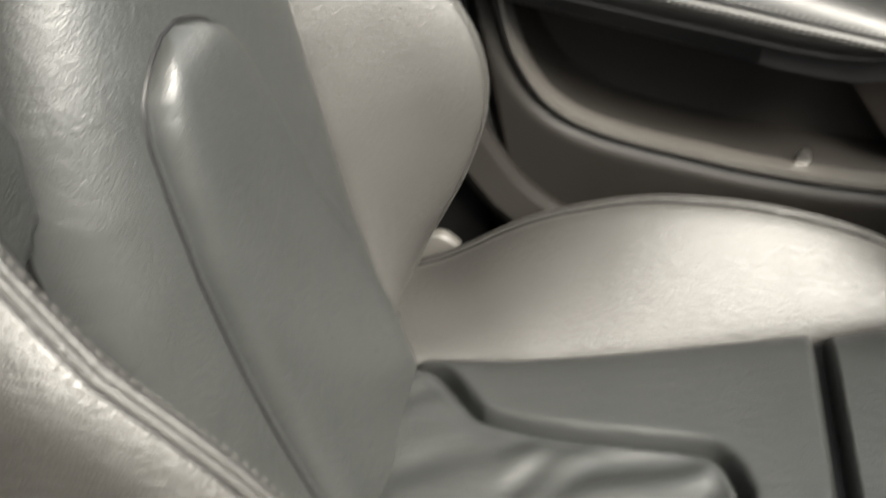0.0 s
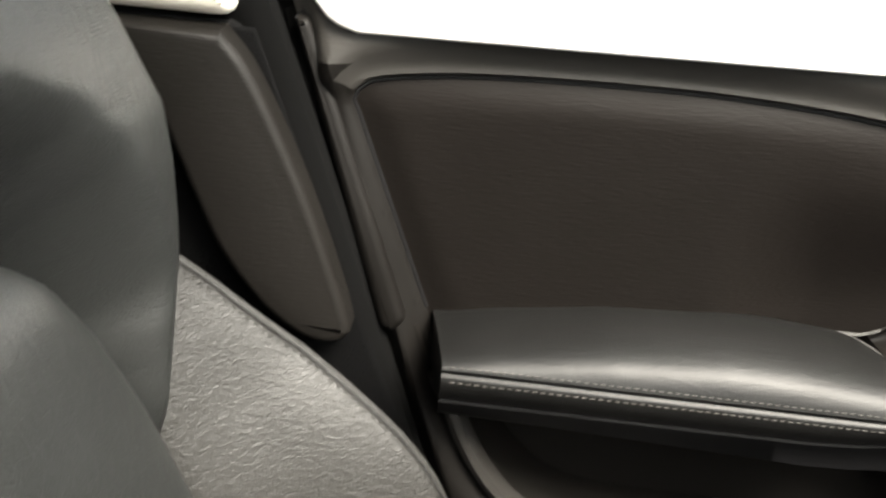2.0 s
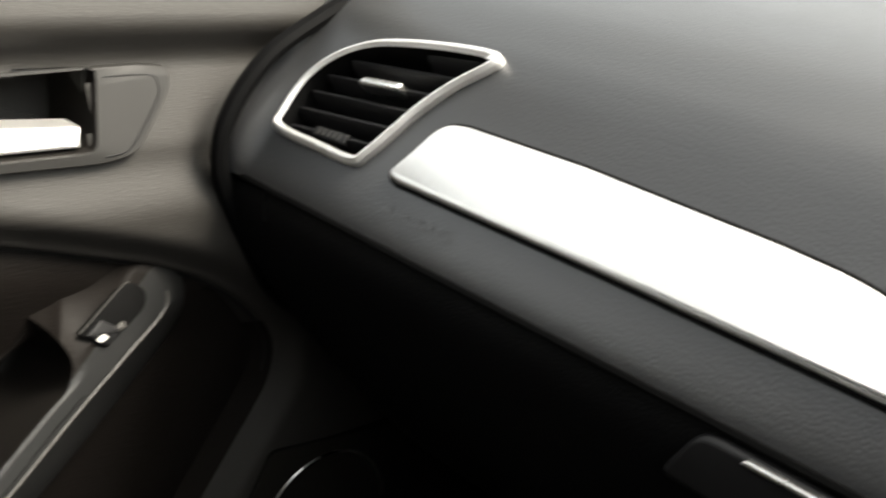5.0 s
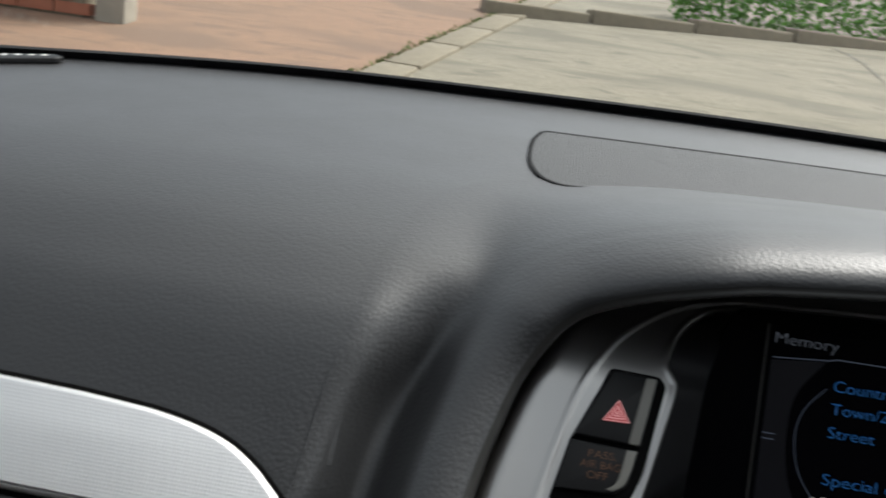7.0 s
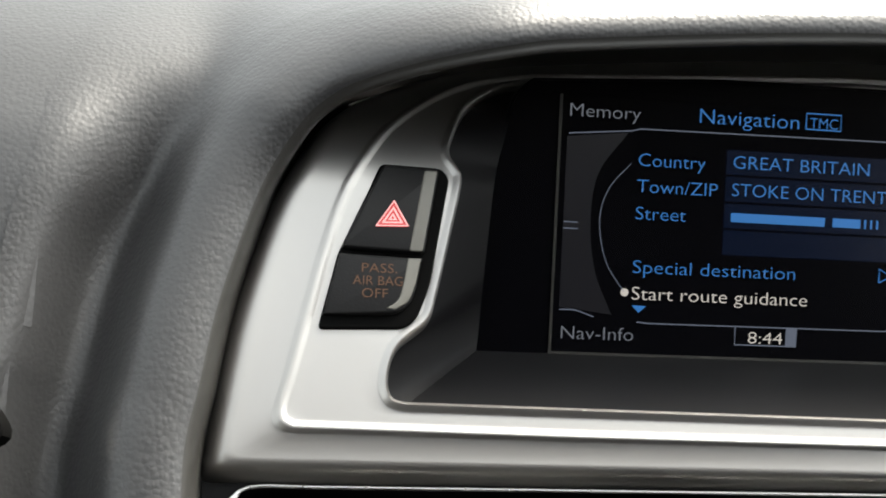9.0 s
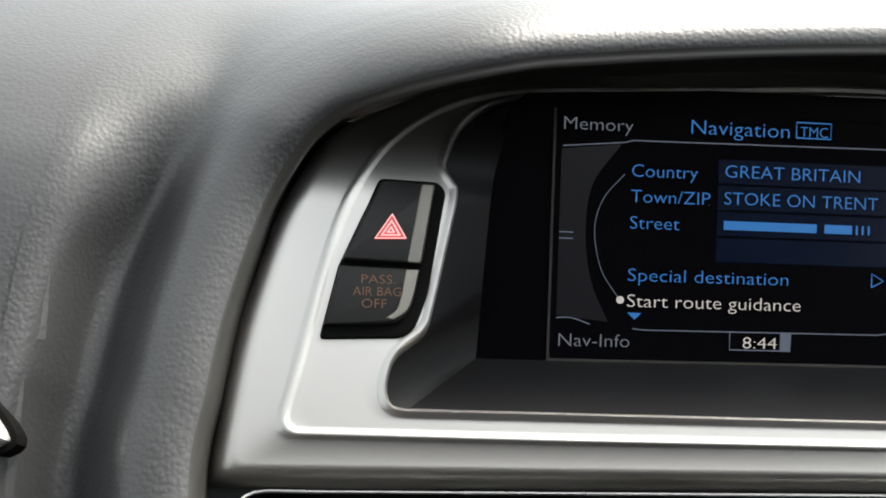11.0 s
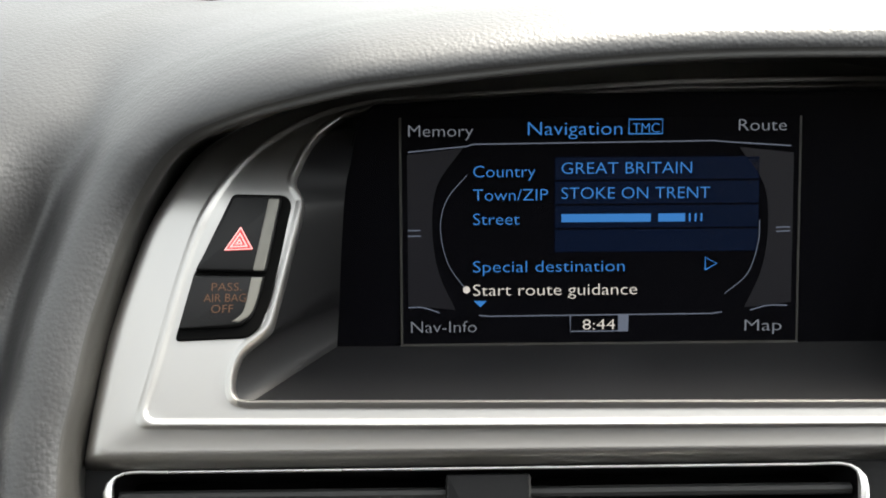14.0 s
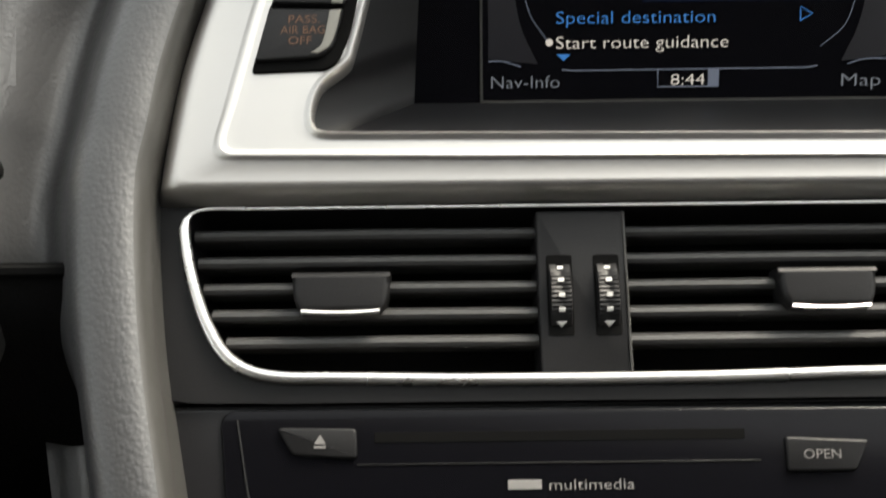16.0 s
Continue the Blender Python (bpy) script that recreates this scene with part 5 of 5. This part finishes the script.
    # printed plate by the windscreen
    part("identification_tag", plate(topmap, rounded(A((-.60, .600), (-.497, .688), (-.488, .685), (-.488, .678), (-.59, .59)), .004, 3), .001, .004, .001), BLACK, d, "small dark identification tag")
    part("tag_marks", geo(*[bar(topmap, -.530 + k * .006, -.5265 + k * .006, .652 + k * .005, .656 + k * .005, .0041) for k in range(6)]), WHITE, d)


# ---------------------------------------------------------------- centre display
def sides(bottom, right, top, left, n=(60, 40, 60, 110)):
    """A closed outline with a fixed count of points on each of its four sides."""
    return np.vstack([resample(q, k + 1)[:-1] for q, k in zip((bottom, right, top, left), n)])


def display():
    d = thing("display_unit", (0, .45, .95), "satin silver console panel with a colour navigation display", "navigation display")
    R = .128
    ol = spline([(-.0794, .1403), (-.0989, .1368), (-.1255, .1292), (-.1456, .1202), (-.1550, .1130), (-.1616, .1035), (-.1702, .085), (-.1763, .0641), (-.1812, .0427), (-.1842, .0209), (-.1858, .0040), (-.1852, .0008), (-.1820, 0)], 8)
    outer = sides(A((-.1820, 0), (R + .012, 0)), A((R + .012, 0), (R + .010, .13)), A((R + .010, .153), (.038, .1515), (-.0186, .1475), (-.0794, .1403)), ol)
    rl = spline([(-.0797, .1341), (-.0933, .1322), (-.1086, .1283), (-.1236, .1206), (-.1363, .1102), (-.1449, .0984), (-.1514, .0843), (-.1566, .0652), (-.1606, .0471), (-.1645, .0298), (-.1672, .0185), (-.1665, .0142), (-.1634, .0123)], 8)
    rib = sides(A((-.1634, .0123), (-.0851, .0112), (R + .004, .0095)), A((R + .004, .0095), (R + .004, .14)), A((R + .004, .1425), (.0366, .1415), (-.0797, .1341)), rl)
    il = spline([(-.0837, .130), (-.0992, .1259), (-.1106, .1175), (-.1165, .1056), (-.1172, .1005), (-.1150, .0966), (-.1138, .0916), (-.1176, .073), (-.1219, .0535), (-.1246, .0452), (-.1324, .0382), (-.1354, .0327), (-.1364, .0259), (-.1350, .0216), (-.1311, .0205)], 8)
    inner = sides(A((-.1311, .0205), (R - .004, .0180)), A((R - .004, .0180), (R - .004, .13)), A((R - .004, .1375), (.0357, .1366), (-.0837, .130)), il)
    step = lambda k: outer * (1 - k) + rib * k
    sur = loft([lift(fascia, step(-.22), -.012), lift(fascia, step(-.10), -.006), lift(fascia, step(0), -.0022), lift(fascia, step(.10), -.0006), lift(fascia, step(.22), 0), lift(fascia, step(.3), .0001),
                lift(fascia, step(.85), .0001), lift(fascia, step(.90), .0004), lift(fascia, step(.95), .0011), lift(fascia, rib, .0013), lift(fascia, inset(rib, .0009), .0010), lift(fascia, inset(rib, .0016), .0003), lift(fascia, inset(rib, .0022), .0002)] + [lift(fascia, inset(rib, .0022) * (1 - q) + inset(inner, -.0034) * q, .0002) for q in (.17, .33, .5, .67, .83)] + [
                lift(fascia, inset(inner, -.0034), .0002), lift(fascia, inset(inner, -.0028), .0003), lift(fascia, inset(inner, -.0020), .0011), lift(fascia, inset(inner, -.0010), .0014), lift(fascia, inset(inner, -.0002), .0006), lift(fascia, inner, -.006)])
    part("surround", sur, ALU_PANEL, d, "satin silver surround with raised ribs", 60)
    bl = spline([(-.088, .0925), (-.094, .0857), (-.0972, .072), (-.1002, .0547), (-.1036, -.0006)], 8)
    bez = sides(A((-.1036, -.0006), (R - .012, -.0006)), A((R - .012, -.0006), (R - .014, .09)), A((R - .014, .0975), (-.02, .0965), (-.088, .0925)), bl)
    part("recess", loft([lift(fascia, inset(inner, -.0005), -.004), lift(on_screen, bez, .0004)]), SHADE, d, "black funnel-shaped recess", 18)
    part("display_bezel", plate(on_screen, inset(bez, -.001), -.012, 0, .0005, 1), GLOSS, d, "gloss black display cover")
    sw, sh = .0777, .0885
    part("display_edge", geo(bar(on_screen, -sw - .0009, -sw, -.0004, sh, .0006), bar(on_screen, sw, sw + .0009, -.0004, sh, .0004), bar(on_screen, -sw - .0009, sw + .0009, -.0008, .0001, .0006)), GREY, d, "thin bright display edge")
    s = part("screen", plate(on_screen, A((-sw, 0), (sw, 0), (sw, sh), (-sw, sh)), -.002, .0008, .0002, 1), GLOSS, d, "lit navigation screen")
    w = .0011
    T = lambda t, u, v, width, mat, cap=.0046: words(t, cap / .70, on_screen, u, v, w, mat, s, "screen_text", width=width)
    T("Memory", -.0750, .0811, .0251, S_GREY)
    T("Navigation", -.0286, .0815, .0367, S_BLUE, .0052)
    T("TMC", .0122, .0822, .0104, S_BLUE, .0038)
    T("Route", .0536, .0828, .0188, S_GREY)
    T("Country", -.0499, .0653, .0242, S_BLUE)
    T("GREAT BRITAIN", -.0155, .0664, .0510, S_BLUE)
    T("Town/ZIP", -.0500, .0562, .0292, S_BLUE)
    T("STOKE ON TRENT", -.0155, .0567, .0582, S_BLUE)
    T("Street", -.0500, .0468, .0181, S_BLUE)
    T("Special destination", -.0501, .0282, .0595, S_BLUE)
    T("Start route guidance", -.0501, .0190, .0645, S_WHITE)
    T("Nav-Info", -.0745, .0046, .0257, S_GREY)
    T("8:44", -.0070, .0052, .0128, S_WHITE, .0042)
    T("Map", .0572, .0042, .0147, S_GREY)
    for a, b in ((-.0155, .0195), (.0225, .0330), (.0345, .0352), (.0368, .0375), (.0391, .0398)):
        part("text_bar", bar(on_screen, a, b, .0476, .0508, w, .0001), S_BLUE, s)
    for v in (.0642, .0548, .0454, .0360):
        part("entry_field", bar(on_screen, -.018, .062, v, v + .0086, .0009, .00005), S_DEEP, s)
    line = lambda pts, r=.00022: sweep(np.array([on_screen(a, b, w) for a, b in pts]), [(-r, 0), (r, 0), (r, .0001), (-r, .0001)], S_W)
    for pts, r in (([(-.0751, .0752), (-.0525, .0773), (-.0499, .0781), (.0441, .0790), (.0496, .0785), (.0742, .0769)], .00022), ([(-.0479, .0113), (-.044, .0109), (.044, .0112), (.0481, .0118)], .00022),
                   (spline([(-.0755, .0146), (-.070, .0146), (-.0634, .0125)], 4), .00022), (spline([(.0593, .0124), (.066, .0142), (.074, .0142)], 4), .00022),
                   (spline([(-.0525, .0660), (-.0600, .0570), (-.0628, .0460), (-.0600, .0320), (-.0530, .0215)], 5), .00014), (spline([(.0490, .0190), (.0580, .0270), (.0620, .0390), (.0624, .0480)], 5), .00014),
                   ([(-.0755, .0448), (-.0705, .0448)], .00022), ([(-.0755, .0426), (-.0705, .0426)], .00022), ([(.0690, .0450), (.0745, .0452)], .00022), ([(.0690, .0434), (.0745, .0436)], .00022)):
        part("screen_line", line(pts, r), S_RIM, s)
    part("traffic_frame", line([(.0107, .0818), (.0238, .0818), (.0238, .0874), (.0107, .0874), (.0107, .0818)]), S_BLUE, s)
    part("forward_arrow", line([(.0412, .0285), (.0412, .0335), (.0457, .0310), (.0412, .0285)]), S_BLUE, s)
    part("clock_frame", line([(-.0119, .0112), (-.0119, .0046), (.0109, .0046), (.0109, .0108)]), S_RIM, s)
    part("radio_mark", bar(on_screen, .0070, .0109, .0046, .0110, .0010), S_RIM, s)
    part("arrow", plate(on_screen, A((-.0499, .0170), (-.0448, .0169), (-.0473, .0145)), .0010, .0012, .00002, 1), S_BLUE, s)
    part("cursor", plate(on_screen, np.array([(-.0527 + .0014 * math.cos(t), .0214 + .0014 * math.sin(t)) for t in np.linspace(0, 6.28, 15)[:-1]]), .0010, .0012, .00002, 1), S_WHITE, s)
    shade = np.vstack([A((-.0755, .0742), (-.0540, .0765)), spline([(-.0540, .0765), (-.0640, .062), (-.0660, .045), (-.0635, .028), (-.057, .0135)], 5), A((-.0755, .0155))])
    part("screen_shade", plate(on_screen, shade, .0008, .00095, .00002, 1), S_KNOB, s)
    part("screen_shade", plate(on_screen, shade * A(-1, 1), .0008, .00095, .00002, 1), S_KNOB, s)
    # buttons
    pocket = rounded(A((-.1400, .0963), (-.1205, .0957), (-.1180, .0925), (-.1243, .056), (-.1282, .0455), (-.1323, .0422), (-.1578, .0413), (-.1526, .0654)), [.002, .002, .002, .006, .004, .004, .002, 0], 4)
    part("button_bezel", plate(fascia, pocket, -.004, .0012, .0008), VOID, d)
    up = rounded(A((-.1392, .0950), (-.1215, .0944), (-.1262, .0660), (-.1517, .0668)), .0012, 3)
    hz = part("hazard_button", plate(fascia, up, -.002, .0030, .0010), BLACK, d, "black hazard warning button")
    # painted reflection along the right flank of the key
    part("flank_reflection", plate(fascia, rounded(A((-.1262, .0937), (-.1222, .0936), (-.1268, .0664), (-.1309, .0664)), .0008, 2), .001, .0033, .0004), KEY_GLINT, hz, "pale strip painted as the reflection on the button flank")
    lo = np.vstack([A((-.1521, .0650), (-.1268, .0644)), spline([(-.1268, .0644), (-.1285, .0555), (-.1305, .0500), (-.1345, .0468), (-.1400, .0460)], 4), A((-.1563, .0455))])
    ab = part("airbag_button", plate(fascia, lo, -.002, .0030, .0010), BLACK, d, "black airbag status lamp")
    fl = np.vstack([A((-.1312, .0640), (-.1273, .0640)), spline([(-.1273, .0640), (-.1291, .0555), (-.1312, .0503), (-.1350, .0475)], 4), spline([(-.1375, .0478), (-.1340, .0508), (-.1325, .0560)], 4)])
    part("flank_reflection", plate(fascia, fl, .001, .0033, .0004), KEY_GLINT, ab, "pale strip painted as the reflection on the button flank")
    tri = lambda k, c=(-.1362, .0770): np.array([(c[0] + k * a, c[1] + k * b) for a, b in ((-.0054, -.0030), (.0052, -.0026), (.0004, .0062))])
    part("warning_triangle", plate(fascia, rounded(tri(1), .0008, 3), .0028, .00315, .0001, 1), RED, hz, "red warning triangle")
    part("warning_lines", geo(band(fascia, tri(.97), tri(.86), .0031, .0034, .00004), band(fascia, tri(.62), tri(.46), .0031, .0034, .00004), band(fascia, tri(.26), tri(.12), .0031, .0034, .00004)), RED_PALE, hz)
    for t, u, v, wd in (("PASS.", -.1452, .0590, .0106), ("AIR BAG", -.1478, .0550, .0150), ("OFF", -.1450, .0510, .0078)):
        words(t, .0030 / .70, fascia, u, v, .00315, AMBER, ab, "airbag_text", width=wd)


def centre_vents():
    d = thing("centre_vent", (-.05, .38, .90), "black twin centre air vent in a chrome frame", "air vent")
    mid = -.0472
    hl = spline([(-.160, -.0032), (-.1735, -.0032), (-.1790, -.0060), (-.1797, -.0128), (-.1768, -.0262), (-.1716, -.0411), (-.1650, -.0522), (-.1571, -.0578), (-.1464, -.0602), (-.13, -.0606)], 6)
    hr = hl[::-1] * A(-1, 1) + A(2 * mid, 0)
    loop = resample(np.vstack([hl, A((-.09, -.0615), (-.0465, -.0617), (-.003, -.0615)), hr]), 200, True)
    rect = np.array([(np.clip(mid + (u - mid) * 1.30, -.20, .10), np.clip(-.033 + (v + .033) * 1.28, -.0685, .0035)) for u, v in loop])
    part("housing", loft([lift(console, rect, -.0105), lift(console, inset(loop, -.003), -.0105), lift(console, loop, -.0105), lift(console, inset(loop, .002), -.034)], True), BLACK, d, "satin black vent housing")
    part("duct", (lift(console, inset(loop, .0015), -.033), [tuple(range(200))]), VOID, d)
    k = [i for i, (u, v) in enumerate(loop)]
    rings = []
    w0 = -.0095
    for i, (u, v) in enumerate(loop):
        t = loop[(i + 1) % 200] - loop[i - 1]
        t /= np.linalg.norm(t)
        n = np.array([-t[1], t[0]])
        r = .0006 + .0014 * smooth((-.004 - v) / .006)
        rings.append(np.array([console(u + n[0] * r * math.cos(a), v + n[1] * r * math.cos(a), w0 + r * .8 * math.sin(a)) for a in np.linspace(0, 2 * math.pi, 9)[:-1]]))
    part("chrome_frame", loft(rings + [rings[0]]), CHROME, d, "bright chrome line framing the vents")
    for v in (-.0113, -.0207, -.0299, -.0389, -.0482):
        lo = table(-v, [(.0, -.1780), (.012, -.1775), (.026, -.1750), (.041, -.1695), (.0485, -.1650)])
        for a, b in ((lo, mid - .0150), (mid + .0150, 2 * mid - lo)):
            pr = [(-.0022, -.012), (.0014, -.012), (.0022, .0002), (.0017, .0018), (.0005, .0026), (-.0010, .0022), (-.0021, .0006)]
            part("slat", sweep([console(a, v, -.0160), console((a + b) / 2, v, -.0155), console(b, v, -.0160)], [(y, z) for y, z in pr], P_W), SLAT, d)
    block = rounded(A((mid - .0150, -.0050), (mid + .0148, -.0050), (mid + .0142, -.0612), (mid - .0148, -.0612)), .0008, 2)
    b = part("centre_block", plate(console, block, -.034, -.0098, .0008), BLACK, d)
    part("block_edge", bar(console, mid + .0140, mid + .0148, -.0605, -.0060, -.0098, .0006), GREY, b)
    for u in (mid - .0078, mid + .0078):
        o = rounded(A((u - .0043, -.0205), (u + .0043, -.0205), (u + .0043, -.0477), (u - .0043, -.0477)), .001, 2)
        part("wheel_slot", plate(console, o, -.012, -.0095, .0002, 1), VOID, b)
        R = .0150
        cy = -.0341
        rings = []
        for a in (-.0036, -.0033, -.0011, -.0008, .0008, .0011, .0033, .0036):
            rr = R - (.0006 if abs(a) > .0034 else 0) - (.0002 if abs(a) < .0009 else 0)
            rings.append(np.array([console(u + a, cy + rr * math.sin(t), -.0202 + (rr - (.00035 if j % 2 else 0)) * math.cos(t)) for j, t in enumerate(np.linspace(0, 2 * math.pi, 129)[:-1])]))
        wh = part("thumb_wheel", loft(rings, True, True, True), BLACK, b, "ribbed vent thumb wheel")
        for t in (.62, .28, -.06, -.38):
            f = lambda p, q, w, t=t: console(u + p, cy + (R + w) * math.sin(t + q / R), -.0202 + (R + w) * math.cos(t + q / R))
            part("wheel_mark", bar(f, -.0010, .0010, -.0007, .0007, .0, .0003), WHITE, wh)
        f = lambda p, q, w: console(u + p, cy + (R + w) * math.sin(-.72 + q / R), -.0202 + (R + w) * math.cos(-.72 + q / R))
        part("wheel_mark", plate(f, A((-.0017, .001), (.0017, .001), (0, -.0011)), 0, .0003, .0001, 1), WHITE, wh)
    for c in (mid - .0800, mid + .0805):
        o = np.vstack([A((c - .0163, -.0255), (c + .0163, -.0255)), spline([(c + .0163, -.0255), (c + .0155, -.0345), (c + .0130, -.0395)], 4), spline([(c - .0130, -.0395), (c - .0155, -.0345), (c - .0163, -.0255)], 4)])
        t = part("vent_tab", plate(console, o, -.018, -.0078, .0022, 4), BLACK, d, "black vent tab with a chrome lip")
        lip = [console(c + a, -.0391 - .0006 * math.cos(a / .0125 * 1.5), -.0080) for a in np.linspace(-.0128, .0128, 15)]
        part("tab_lip", sweep(lip, circle(.0008, 8), P_W), CHROME, t, "thin chrome lip")


def media_unit():
    d = thing("media_player", (-.05, .33, .86), "gloss black disc player fascia below the vents", "disc player")
    f = rounded(A((-.185, -.0690), (.08, -.0705), (.08, -.19), (-.17, -.19)), .004, 3)
    part("fascia", plate(console, f, -.05, -.0125, .0015), SHADE, d)
    inner = rounded(A((-.1660, -.0705), (.066, -.0715), (.060, -.175), (-.155, -.175)), .006, 4)
    face = part("front", plate(console, inner, -.02, -.0112, .0010), GLOSS, d, "gloss black player front")
    part("front_edge", geo(bar(console, -.1215, .0065, -.0882, -.0878, -.0112, .0003), bar(console, -.185, .08, -.0697, -.0693, -.0124, .0003)), BLACK, d)
    part("disc_slot", bar(console, -.1160, .0020, -.0812, -.0780, -.0112, .0002), VOID, d, "narrow disc slot")
    e = part("eject_button", plate(console, rounded(A((-.1472, -.0762), (-.1218, -.0767), (-.1214, -.0863), (-.1418, -.0850)), .0015, 3), -.013, -.0098, .0008), BLACK, d, "eject button")
    part("eject_icon", geo(plate(console, A((-.1351, -.0815), (-.1313, -.0815), (-.1332, -.0785)), -.0098, -.0096, .00002, 1), bar(console, -.1351, -.1313, -.0829, -.0822, -.0098)), DIM, e)
    o = part("open_button", plate(console, rounded(A((.0145, -.0808), (.0410, -.0822), (.0360, -.0917), (.0145, -.0917)), .0012, 3), -.013, -.0098, .0008), BLACK, d, "button that opens the fascia")
    words("OPEN", .0030 / .70, console, .0198, -.0878, -.0096, DIM, o, "open_text", width=.0117)
    words("multimedia", .0033 / .70, console, -.0608, -.0964, -.0110, DIM, face, "player_text", width=.0268)
    part("maker_mark", geo(bar(console, -.0738, -.0632, -.0962, -.0932, -.0112)), DIM, face)
    part("console_column", box(-.15, .14, .36, .60, .24, .80), DASH_DARK, d, "dark console column down to the floor")
    part("button_ridge", sweep([console(-.1600, -.0735, -.0112), console(-.1560, -.0950, -.0112), console(-.150, -.12, -.0112)], circle(.0004, 5), P_W), BLACK, d)


outside()
shell()
pillar()
passenger_door()
passenger_seat()
dashboard()
display()
centre_vents()
media_unit()
